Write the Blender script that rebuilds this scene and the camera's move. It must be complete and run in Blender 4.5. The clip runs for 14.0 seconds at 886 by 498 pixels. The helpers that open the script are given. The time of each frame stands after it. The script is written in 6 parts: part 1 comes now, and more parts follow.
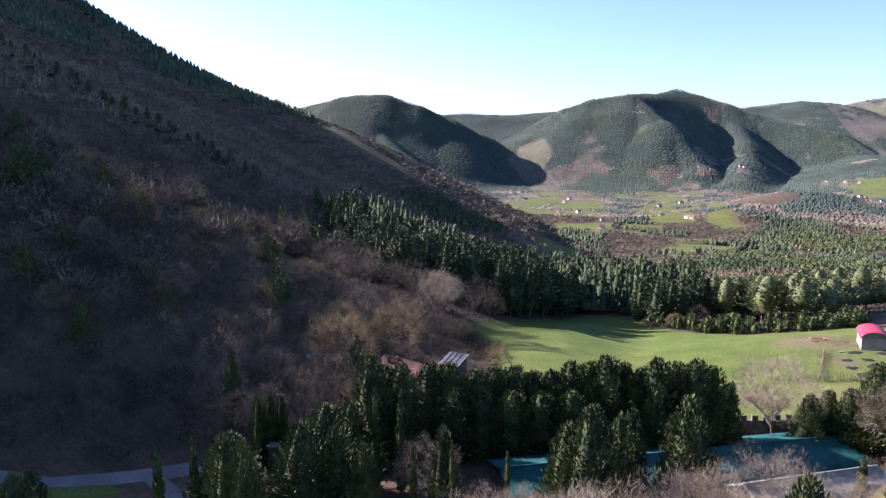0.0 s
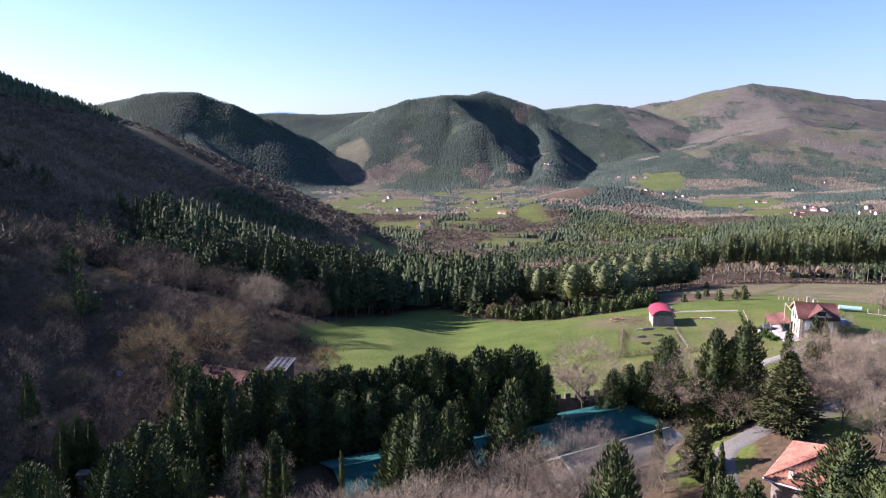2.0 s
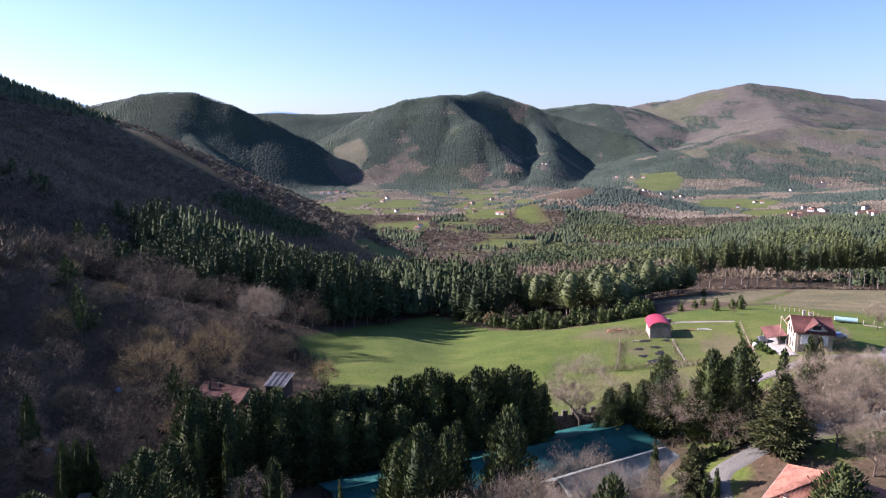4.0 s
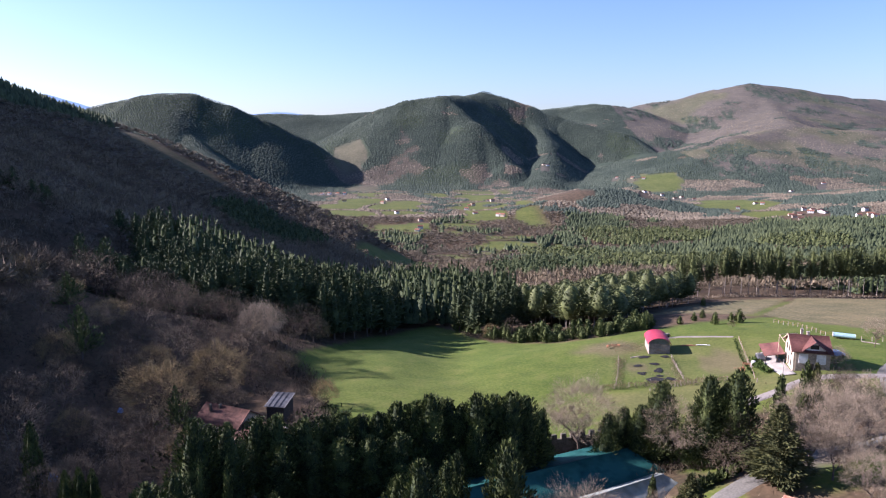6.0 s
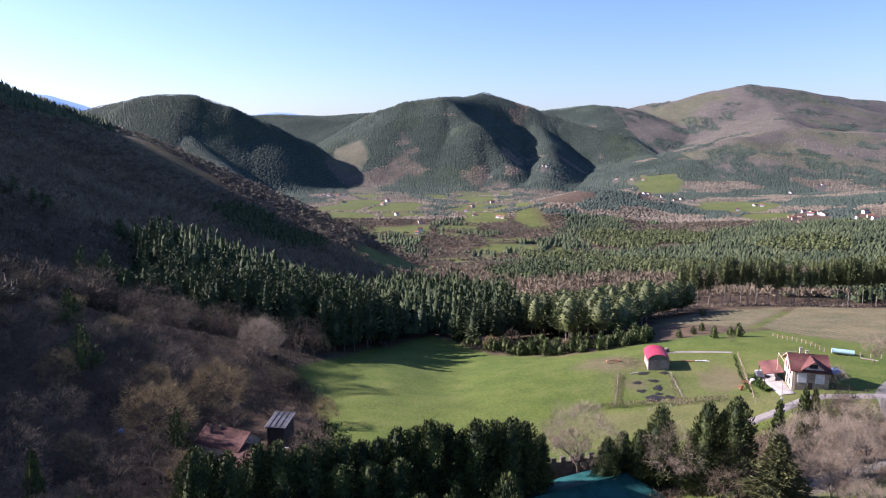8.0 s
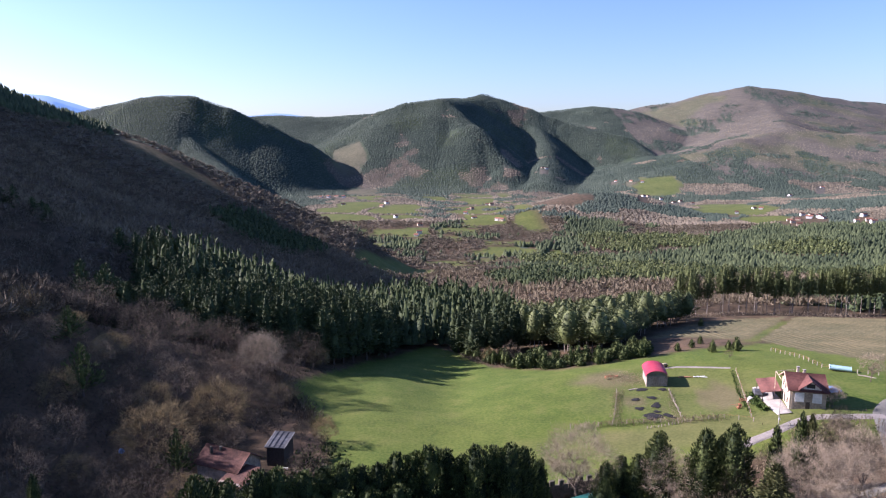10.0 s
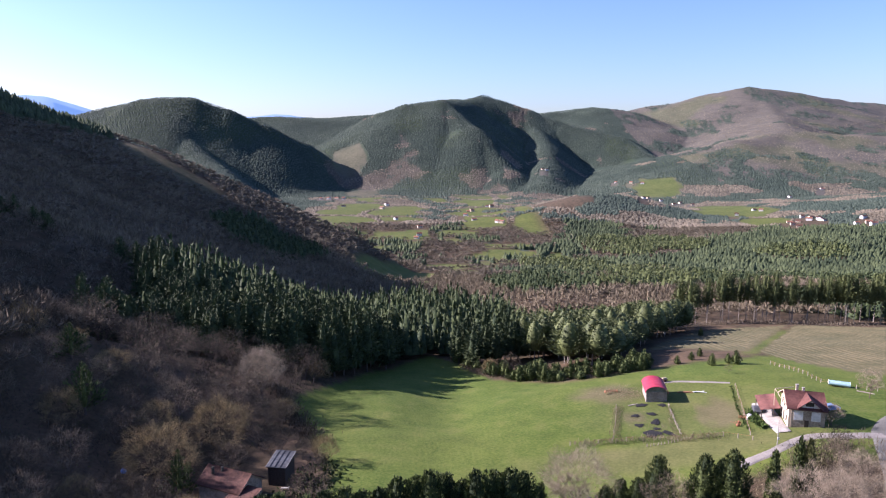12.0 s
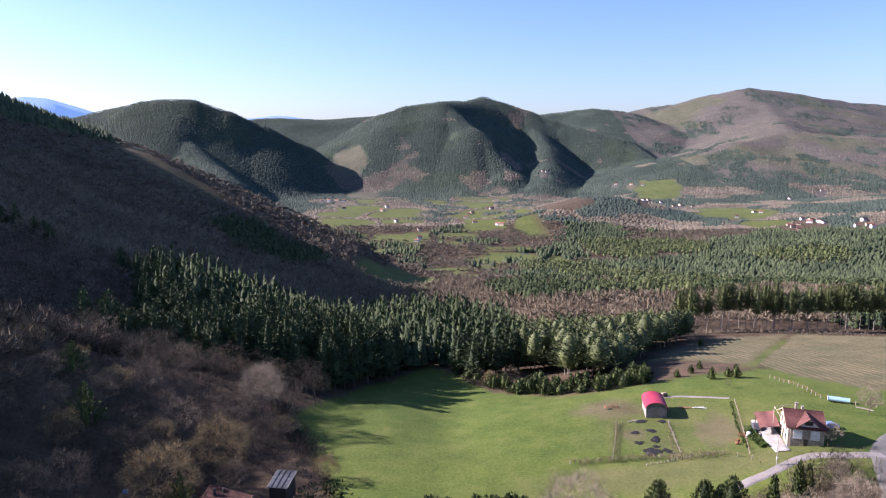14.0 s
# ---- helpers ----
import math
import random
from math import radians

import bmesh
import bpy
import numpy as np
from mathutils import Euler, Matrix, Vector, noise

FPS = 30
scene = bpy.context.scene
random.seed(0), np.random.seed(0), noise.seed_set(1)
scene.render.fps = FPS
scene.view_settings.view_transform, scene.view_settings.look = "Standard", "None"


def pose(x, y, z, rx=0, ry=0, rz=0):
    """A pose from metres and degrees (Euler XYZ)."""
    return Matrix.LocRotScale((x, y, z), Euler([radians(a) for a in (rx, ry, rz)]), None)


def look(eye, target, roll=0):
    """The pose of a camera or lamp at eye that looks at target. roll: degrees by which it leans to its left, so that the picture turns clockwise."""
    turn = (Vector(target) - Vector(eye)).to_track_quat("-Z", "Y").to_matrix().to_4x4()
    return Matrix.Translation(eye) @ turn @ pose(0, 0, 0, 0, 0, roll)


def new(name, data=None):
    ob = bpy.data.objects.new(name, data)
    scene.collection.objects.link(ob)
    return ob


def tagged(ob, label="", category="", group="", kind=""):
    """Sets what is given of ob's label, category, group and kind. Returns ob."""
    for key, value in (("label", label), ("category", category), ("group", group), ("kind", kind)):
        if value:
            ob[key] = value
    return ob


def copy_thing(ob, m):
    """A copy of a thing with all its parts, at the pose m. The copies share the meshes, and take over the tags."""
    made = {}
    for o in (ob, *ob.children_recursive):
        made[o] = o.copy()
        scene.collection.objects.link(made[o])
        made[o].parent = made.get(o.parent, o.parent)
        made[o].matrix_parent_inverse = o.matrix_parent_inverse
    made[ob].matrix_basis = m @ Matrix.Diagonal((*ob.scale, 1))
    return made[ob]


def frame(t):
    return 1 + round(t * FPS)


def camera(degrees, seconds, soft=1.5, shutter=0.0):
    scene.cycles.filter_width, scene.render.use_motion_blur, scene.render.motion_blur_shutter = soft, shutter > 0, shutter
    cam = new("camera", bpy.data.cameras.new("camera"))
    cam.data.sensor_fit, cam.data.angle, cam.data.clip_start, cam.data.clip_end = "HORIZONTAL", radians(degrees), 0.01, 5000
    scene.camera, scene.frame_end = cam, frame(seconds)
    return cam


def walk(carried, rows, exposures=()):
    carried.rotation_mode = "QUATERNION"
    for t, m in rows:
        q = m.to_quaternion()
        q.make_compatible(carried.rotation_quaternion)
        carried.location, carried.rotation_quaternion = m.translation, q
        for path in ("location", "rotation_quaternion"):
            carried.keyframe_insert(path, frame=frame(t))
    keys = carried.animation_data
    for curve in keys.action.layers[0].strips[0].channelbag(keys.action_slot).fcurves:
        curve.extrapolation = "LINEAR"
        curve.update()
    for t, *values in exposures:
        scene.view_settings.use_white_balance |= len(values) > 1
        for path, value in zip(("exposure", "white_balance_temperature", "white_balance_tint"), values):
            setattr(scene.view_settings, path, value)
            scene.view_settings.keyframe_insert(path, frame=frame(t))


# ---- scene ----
FOV = 64.3
cam = camera(FOV, 14.0, soft=1.2)
PATH = [
    (0.0, pose(0.13, 0.47, 30.02, 80.827, -0.003, 14.739)),
    (0.5, pose(0.06, 0.26, 30.03, 80.825, -0.049, 8.301)),
    (1.0, pose(-0.03, 0.10, 30.05, 80.806, -0.047, 4.337)),
    (1.5, pose(-0.07, 0.03, 30.03, 80.802, -0.029, 1.780)),
    (2.0, pose(-0.09, -0.06, 30.00, 80.799, -0.028, 0.205)),
    (2.5, pose(-0.14, -0.07, 30.34, 80.788, -0.009, 0.027)),
    (3.0, pose(-0.14, -0.11, 31.29, 80.767, 0.024, 0.034)),
    (4.0, pose(-0.05, -0.18, 33.53, 80.733, 0.020, 0.030)),
    (5.5, pose(0.10, -0.35, 36.96, 80.722, 0.065, 0.047)),
    (6.0, pose(0.09, -0.27, 38.08, 80.703, 0.056, 0.047)),
    (6.5, pose(0.07, -0.20, 39.18, 80.703, 0.054, 0.040)),
    (7.0, pose(0.07, -0.11, 40.30, 80.693, 0.029, 0.045)),
    (7.5, pose(0.08, -0.07, 41.36, 80.691, 0.039, 0.045)),
    (8.0, pose(0.08, -0.05, 42.45, 80.701, 0.029, 0.045)),
    (9.2, pose(0.06, 0.00, 44.94, 80.733, -0.030, 0.000)),
    (10.5, pose(0.02, 0.04, 47.86, 80.745, -0.070, -0.027)),
    (11.0, pose(0.01, 0.05, 48.93, 80.744, -0.068, -0.032)),
    (11.5, pose(-0.02, 0.06, 49.99, 80.749, -0.042, -0.035)),
    (12.0, pose(-0.04, 0.03, 51.04, 80.762, -0.034, -0.021)),
    (12.5, pose(-0.06, 0.04, 52.11, 80.772, -0.024, -0.016)),
    (13.0, pose(-0.06, 0.04, 53.18, 80.797, -0.022, -0.012)),
    (13.5, pose(-0.04, 0.06, 54.29, 80.805, -0.006, -0.006)),
    (14.0, pose(-0.02, 0.10, 55.40, 80.813, 0.018, -0.000)),
]
EXPOSURE, KELVIN, TINT = 1.55, 5320, 32
walk(cam, PATH, [(0.0, EXPOSURE + 0.4, KELVIN, TINT), (1.0, EXPOSURE + 0.18, KELVIN, TINT), (2.5, EXPOSURE + 0.05, KELVIN, TINT), (4.0, EXPOSURE, KELVIN, TINT), (14.0, EXPOSURE, KELVIN, TINT)])

# ---- sky and sun ----
SUN_EL, SUN_AZ = 27.0, 284.0          # degrees; azimuth clockwise from +y
world = bpy.data.worlds.new("sky")
scene.world = world
world.use_nodes = True
wn = world.node_tree.nodes
sky = wn.new("ShaderNodeTexSky")
sky.sky_type, sky.sun_disc = "NISHITA", False
sky.sun_elevation, sky.sun_rotation = radians(SUN_EL), radians(SUN_AZ)
sky.altitude, sky.air_density, sky.dust_density, sky.ozone_density = 200, 1.0, 0.8, 3.0
wn["Background"].inputs["Strength"].default_value = 0.060
world.node_tree.links.new(sky.outputs[0], wn["Background"].inputs["Color"])
sun_data = bpy.data.lights.new("sun", "SUN")
sun_data.energy, sun_data.angle, sun_data.color = 5.0, radians(0.5), (1.0, 0.86, 0.66)
sun = new("sun", sun_data)
sa, se = radians(SUN_AZ), radians(SUN_EL)
sun.matrix_world = look((0, 0, 400), Vector((0, 0, 400)) - Vector((math.sin(sa) * math.cos(se), math.cos(sa) * math.cos(se), math.sin(se))))

# ---- lie of the land ----
def sstep(a, b, v):
    k = np.clip((v - a) / (b - a), 0.0, 1.0)
    return k * k * (3 - 2 * k)


def lattice(ix, iy, seed):
    v = np.sin(ix * 127.1 + iy * 311.7 + seed * 74.7) * 43758.5453
    return v - np.floor(v)


def vnoise(x, y, seed=0):
    ix, iy = np.floor(x), np.floor(y)
    fx, fy = x - ix, y - iy
    fx, fy = fx * fx * (3 - 2 * fx), fy * fy * (3 - 2 * fy)
    a, b = lattice(ix, iy, seed), lattice(ix + 1, iy, seed)
    c, d = lattice(ix, iy + 1, seed), lattice(ix + 1, iy + 1, seed)
    return (a + (b - a) * fx) * (1 - fy) + (c + (d - c) * fx) * fy - 0.5


def fbm(x, y, size, octaves=4, seed=0):
    total, gain = 0.0, 1.0
    for o in range(octaves):
        total = total + gain * vnoise(x / size, y / size, seed + o)
        size, gain = size / 2.03, gain * 0.5
    return total


# the valley's floor along its length, and the big wooded hill's cross profile
FLOOR_Y = [-3000, -400, 0, 110, 165, 200, 258, 350, 465, 600, 900, 1100, 1750, 2300, 5600]
FLOOR_Z = [60, 0, -17, -20, -23, -27, -37, -53, -69, -88, -126, -146, -150, -148, -60]
FOOT_Y = [-3000, 70, 130, 190, 260, 465, 900, 1300]
FOOT_X = [-90, -84, -52, -36, -22, -60, -35, -150]
# Heights from 1000 on are unseen, set to throw shade on the lower slope.
RISE_S = [0, 100, 200, 475, 800, 1000, 1300, 1600, 2300, 4000]
RISE_Z = [0, 26, 66, 190, 355, 520, 730, 867, 907, 907]

# crest lines of the hills: nodes (x, y, z), slope of the flanks
CRESTS = [
    ([(-1900, 2600, 60), (-1335, 2600, 130), (-1086, 2600, 180), (-1015, 2600, 187), (-903, 2600, 182), (-783, 2600, 147), (-662, 2600, 100), (-542, 2600, 35), (-380, 2600, -60)], 0.58),
    ([(-1015, 2600, 187), (-895, 2450, 92), (-799, 2300, 14), (-627, 2050, -70)], 0.62),
    ([(-437, 3000, -4), (-340, 3000, 88), (-245, 3000, 139), (-150, 3000, 169), (-9, 3000, 186), (92, 3250, 203), (193, 3430, 252), (390, 3400, 184), (561, 3300, 106), (773, 3100, 44), (881, 2800, -70)], 0.56),
    ([(-9, 3000, 186), (110, 2760, 80), (230, 2480, -70)], 0.60),
    ([(390, 3400, 150), (420, 3000, 20), (380, 2650, -50), (330, 2350, -110)], 0.55),
    ([(-1600, 3900, 110), (-1085, 3900, 131), (-870, 3900, 143), (-687, 3900, 137), (-380, 3900, 158), (-196, 3900, 165)], 0.33),
    ([(448, 3900, 150), (600, 3900, 170), (814, 3900, 195), (998, 3900, 178), (1113, 4350, 192), (1418, 4350, 245), (1652, 4350, 304), (1855, 4350, 350), (2094, 4350, 324), (2369, 4350, 271), (2672, 4350, 234), (3400, 4350, 200)], 0.30),
    ([(2600, 3100, 90), (1931, 3000, 58), (1694, 3000, 65), (1456, 3000, 70), (1142, 2800, 22), (866, 2500, -60)], 0.24),
    ([(1855, 4350, 345), (1700, 3700, 170), (1456, 3000, 70)], 0.26),
    ([(470, 1800, -104), (360, 1730, -96), (260, 1640, -122)], 0.30),
    ([(2200, 1500, 60), (1400, 1500, -40), (950, 1350, -118), (620, 1050, -118)], 0.16),
]


def crest_height(x, y, nodes, slope):
    best = np.full(np.shape(x), -1e9)
    for (ax, ay, az), (bx, by, bz) in zip(nodes, nodes[1:]):
        dx, dy = bx - ax, by - ay
        k = np.clip(((x - ax) * dx + (y - ay) * dy) / (dx * dx + dy * dy), 0, 1)
        away = np.hypot(x - ax - k * dx, y - ay - k * dy)
        lee = 1 + (0.45 if nodes[0][0] < -1000 else 0.25) * np.clip((x - ax - k * dx) / (away + 40), 0, 1)
        best = np.maximum(best, az + k * (bz - az) - slope * lee * (np.sqrt(away * away + 900.0) - 30.0))
    return best


def height(x, y):
    """The ground's height at plan points."""
    x, y = np.asarray(x, float), np.asarray(y, float)
    far = sstep(250, 1500, np.hypot(x, y))
    z = np.interp(y, FLOOR_Y, FLOOR_Z)
    # the farm's shelf and the flat that carries the near houses
    z = z + 9.0 * sstep(15, 95, x) * (1 - sstep(500, 1000, y)) + 5.0 * sstep(18, 50, x) * (1 - sstep(96, 118, y))
    z = z + 1.8 * np.exp(-((x - 40) / 26) ** 2 - ((y - 190) / 22) ** 2)
    z = z - 1.7 * np.exp(-((x - 68) / 20) ** 2 - ((y - 168) / 20) ** 2)
    z = z - 2.6 * np.exp(-((x - 2) / 12) ** 2 - ((y - 205) / 40) ** 2)
    z = z - 11.0 * np.exp(-((x - 75) / 38) ** 2 - ((y - 385) / 70) ** 2)
    # the hill
    s = np.interp(y, FOOT_Y, FOOT_X) - x + 10 * vnoise(x / 60, y / 60, 3)
    up = np.interp(np.maximum(s, 0), RISE_S, RISE_Z)
    spur = 11 * np.exp(-((y - 168 - 0.05 * s) / 40) ** 2) + 8 * np.exp(-((y - 338) / 45) ** 2) - 17 * np.exp(-((y - 252) / 45) ** 2)
    up = up * (1 + 0.03 * np.exp(-((y - 980) / 170) ** 2))
    up = up * (1 - sstep(960, 1700, y)) + spur * sstep(10, 110, s) * (1 - sstep(300, 700, s))
    up = up + 29 * np.exp(-((y - 870) / 175) ** 2) * sstep(0, 90, s) * (1 - sstep(300, 600, s))
    z = z + up + sstep(40, 400, s) * 14 * fbm(x, y, 240, 4, 11) * (1 - sstep(1200, 1900, y))
    # the hills beyond, with gullies
    beyond = np.full(x.shape, -1e9)
    rough = 52 * np.abs(fbm(x, y, 700, 3, 21)) + 12 * fbm(x, y, 210, 3, 31)
    for nodes, slope in CRESTS:
        c = crest_height(x, y, nodes, slope)
        beyond = np.maximum(beyond, c)
    crown = sstep(-130, 60, beyond)
    beyond = beyond - rough * crown * sstep(1300, 2300, y) * 0.75 + 4 * crown
    soft = 18.0
    m = np.maximum(z, beyond)
    z = m + soft * np.log(np.exp((z - m) / soft) + np.exp((beyond - m) / soft))
    z = z + far * 5 * fbm(x, y, 150, 3, 5) + (1 - far) * (0.7 * fbm(x, y, 26, 3, 7) + 0.10 * fbm(x, y, 3.0, 2, 9))
    return z

# ---- materials ----
def material(name, low, high, rough=0.85, grain=1.0, bump=0.0, spread=0.0, metal=0.0, wide=0.0, per="island", spec=0.3):
    """A surface between two colours, by noise of that grain (metres), by a wider noise, and by chance from piece to piece."""
    m = bpy.data.materials.new(name)
    m.use_nodes = True
    t = m.node_tree
    b = t.nodes["Principled BSDF"]
    geo, add = t.nodes.new("ShaderNodeNewGeometry"), t.nodes.new("ShaderNodeMath")
    n1 = t.nodes.new("ShaderNodeTexNoise")
    n1.inputs["Scale"].default_value, n1.inputs["Detail"].default_value = 1.0 / grain, 4
    t.links.new(geo.outputs["Position"], n1.inputs["Vector"])
    value = n1.outputs[0]
    if wide:
        n2 = t.nodes.new("ShaderNodeTexNoise")
        n2.inputs["Scale"].default_value, n2.inputs["Detail"].default_value = 1.0 / wide, 3
        t.links.new(geo.outputs["Position"], n2.inputs["Vector"])
        mean = t.nodes.new("ShaderNodeMath")
        mean.operation = "MULTIPLY_ADD"
        mean.inputs[1].default_value = 1.1
        t.links.new(n2.outputs[0], mean.inputs[0])
        sub = t.nodes.new("ShaderNodeMath")
        sub.operation, sub.inputs[1].default_value = "SUBTRACT", 0.55
        t.links.new(n1.outputs[0], sub.inputs[0])
        t.links.new(sub.outputs[0], mean.inputs[2])
        value = mean.outputs[0]
    if spread:
        chance = geo.outputs["Random Per Island"]
        if per == "object":
            chance = t.nodes.new("ShaderNodeObjectInfo").outputs["Random"]
        add.operation, add.inputs[1].default_value = "MULTIPLY_ADD", spread
        off = t.nodes.new("ShaderNodeMath")
        off.operation, off.inputs[1].default_value = "SUBTRACT", 0.5
        t.links.new(chance, off.inputs[0])
        t.links.new(off.outputs[0], add.inputs[0])
        t.links.new(value, add.inputs[2])
        value = add.outputs[0]
    ramp = t.nodes.new("ShaderNodeValToRGB")
    ramp.color_ramp.elements[0].position, ramp.color_ramp.elements[1].position = 0.25, 0.75
    ramp.color_ramp.elements[0].color, ramp.color_ramp.elements[1].color = (*low, 1), (*high, 1)
    t.links.new(value, ramp.inputs[0])
    t.links.new(ramp.outputs[0], b.inputs["Base Color"])
    b.inputs["Roughness"].default_value, b.inputs["Metallic"].default_value = rough, metal
    b.inputs["Specular IOR Level"].default_value = spec
    if bump:
        bp = t.nodes.new("ShaderNodeBump")
        bp.inputs["Strength"].default_value, bp.inputs["Distance"].default_value = bump, grain * 0.4
        t.links.new(n1.outputs[0], bp.inputs["Height"])
        t.links.new(bp.outputs[0], b.inputs["Normal"])
    return m


CYPRESS = material("cypress_foliage", (0.016, 0.028, 0.008), (0.098, 0.122, 0.030), 0.8, 0.9, 0, 0.5, wide=3)
OLIVE = material("spruce_foliage", (0.035, 0.042, 0.012), (0.105, 0.110, 0.035), 0.8, 0.9, 0, 0.5, wide=3)
PINE = material("pine_foliage", (0.024, 0.040, 0.015), (0.082, 0.104, 0.036), 0.8, 1.2, 0, 0.3, wide=4)
YOUNG = material("young_pine_foliage", (0.030, 0.048, 0.013), (0.090, 0.112, 0.030), 0.8, 1.2, 0, 0.5, wide=4)
GUM = material("eucalyptus_foliage", (0.036, 0.050, 0.016), (0.122, 0.142, 0.044), 0.7, 1.2, 0, 0.3, wide=5)
TWIG = material("bare_twigs", (0.012, 0.010, 0.007), (0.165, 0.128, 0.084), 0.9, 1.0, 0, 0.5, wide=7, per="object")
TWIG_WOOD = material("bare_woods_twigs", (0.044, 0.036, 0.024), (0.200, 0.160, 0.106), 0.9, 2.0, 0, 0.3, wide=14)
# Bramble brown darkened further; deep shade is put into the colour.
SHADE_BRAMBLE = material("shade_dark_brambles", (0.018, 0.015, 0.011), (0.070, 0.056, 0.038), 0.9, 1.0, 0, 0.5, wide=6)
TWIG_PALE = material("pale_twigs", (0.16, 0.128, 0.088), (0.37, 0.302, 0.212), 0.9, 1.0, 0, 0.3, wide=4)
TWIG_GOLD = material("golden_twigs", (0.13, 0.10, 0.045), (0.29, 0.215, 0.10), 0.9, 1.0, 0, 0.4, wide=4)
BARK = material("bark", (0.05, 0.038, 0.030), (0.14, 0.11, 0.09), 0.95, 0.15, 0.5)
BARK_PALE = material("pale_bark", (0.20, 0.17, 0.14), (0.42, 0.37, 0.32), 0.9, 0.3, 0.3)
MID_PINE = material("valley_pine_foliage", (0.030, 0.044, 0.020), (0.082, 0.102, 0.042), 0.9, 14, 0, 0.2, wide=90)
# Bluer green than the near pines: distance haze put into the colour.
HAZY_PINE = material("hazy_far_pine_foliage", (0.036, 0.054, 0.040), (0.078, 0.100, 0.070), 0.9, 14, 0, 0.22, wide=160)
# Same bare woods, paler: sunlight put into the colour; bare_woods_twigs stays dark for shade.
VALLEY_TWIG = material("sun_toned_valley_woods", (0.105, 0.086, 0.055), (0.250, 0.204, 0.134), 0.9, 3.0, 0, 0.3, wide=40)
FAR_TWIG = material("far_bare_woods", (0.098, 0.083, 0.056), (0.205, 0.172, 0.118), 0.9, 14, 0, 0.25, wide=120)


def ground_material():
    """Pasture, ploughed earth, leaf litter and heath, mixed by the cover that each stretch of land has."""
    m = bpy.data.materials.new("ground_cover")
    m.use_nodes = True
    t = m.node_tree
    b = t.nodes["Principled BSDF"]
    geo, att = t.nodes.new("ShaderNodeNewGeometry"), t.nodes.new("ShaderNodeVertexColor")
    att.layer_name = "cover"
    parts = t.nodes.new("ShaderNodeSeparateColor")
    t.links.new(att.outputs[0], parts.inputs[0])

    def noise_node(size, detail=4):
        n = t.nodes.new("ShaderNodeTexNoise")
        n.inputs["Scale"].default_value, n.inputs["Detail"].default_value = 1.0 / size, detail
        t.links.new(geo.outputs["Position"], n.inputs["Vector"])
        return n.outputs[0]

    def ramp(value, *stops):
        r = t.nodes.new("ShaderNodeValToRGB")
        while len(r.color_ramp.elements) < len(stops):
            r.color_ramp.elements.new(0.5)
        for e, (p, c) in zip(r.color_ramp.elements, stops):
            e.position, e.color = p, (*c, 1)
        t.links.new(value, r.inputs[0])
        return r.outputs[0]

    def mix(factor, a, c, mode="MIX"):
        n = t.nodes.new("ShaderNodeMix")
        n.data_type, n.blend_type = "RGBA", mode
        if isinstance(factor, float):
            n.inputs[0].default_value = factor
        else:
            t.links.new(factor, n.inputs[0])
        t.links.new(a, n.inputs[6])
        t.links.new(c, n.inputs[7])
        return n.outputs[2]

    fine, mid, wide = noise_node(0.7, 6), noise_node(7.0, 5), noise_node(45.0, 4)
    grass = mix(0.5, ramp(mid, (0.32, (0.032, 0.062, 0.008)), (0.52, (0.080, 0.120, 0.016)), (0.70, (0.162, 0.160, 0.046))), ramp(wide, (0.38, (0.044, 0.088, 0.010)), (0.62, (0.122, 0.148, 0.028))))
    grass = mix(0.45, grass, ramp(fine, (0.3, (0.036, 0.062, 0.008)), (0.7, (0.145, 0.150, 0.035))))
    litter = mix(0.5, ramp(fine, (0.3, (0.036, 0.027, 0.017)), (0.7, (0.12, 0.080, 0.050))), ramp(mid, (0.35, (0.030, 0.030, 0.014)), (0.65, (0.13, 0.088, 0.052))))
    heath = mix(0.5, ramp(wide, (0.3, (0.074, 0.071, 0.060)), (0.7, (0.138, 0.119, 0.098))), ramp(mid, (0.3, (0.056, 0.062, 0.045)), (0.7, (0.140, 0.118, 0.097))))
    soil = mix(0.5, ramp(mid, (0.3, (0.088, 0.076, 0.036)), (0.7, (0.156, 0.126, 0.068))), ramp(fine, (0.3, (0.070, 0.076, 0.028)), (0.7, (0.148, 0.128, 0.066))))
    # Treetop cover in the same bluish haze green as the far pines.
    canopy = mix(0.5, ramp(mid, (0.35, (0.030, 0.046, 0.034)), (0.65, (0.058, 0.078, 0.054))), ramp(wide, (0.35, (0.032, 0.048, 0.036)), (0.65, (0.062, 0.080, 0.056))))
    colour = mix(parts.outputs[2], litter, heath)
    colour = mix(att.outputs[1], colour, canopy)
    colour = mix(parts.outputs[0], colour, grass)
    colour = mix(parts.outputs[1], colour, soil)
    t.links.new(colour, b.inputs["Base Color"])
    b.inputs["Roughness"].default_value, b.inputs["Specular IOR Level"].default_value = 0.95, 0.15
    bp = t.nodes.new("ShaderNodeBump")
    bp.inputs["Strength"].default_value, bp.inputs["Distance"].default_value = 0.5, 0.22
    t.links.new(fine, bp.inputs["Height"])
    t.links.new(bp.outputs[0], b.inputs["Normal"])
    return m


# ---- what covers the land ----
def blob(x, y, cx, cy, rx, ry, turn=0.0, edge=0.25, seed=0):
    c, s = math.cos(radians(turn)), math.sin(radians(turn))
    u, v = ((x - cx) * c + (y - cy) * s) / rx, (-(x - cx) * s + (y - cy) * c) / ry
    return 1 - sstep(1 - edge, 1 + edge, np.hypot(u, v) + 0.5 * vnoise(x / (0.5 * rx), y / (0.5 * rx), seed))


MEADOW_X = [-60, -42, -30, -5, 8, 16, 26, 45, 62, 130, 400]
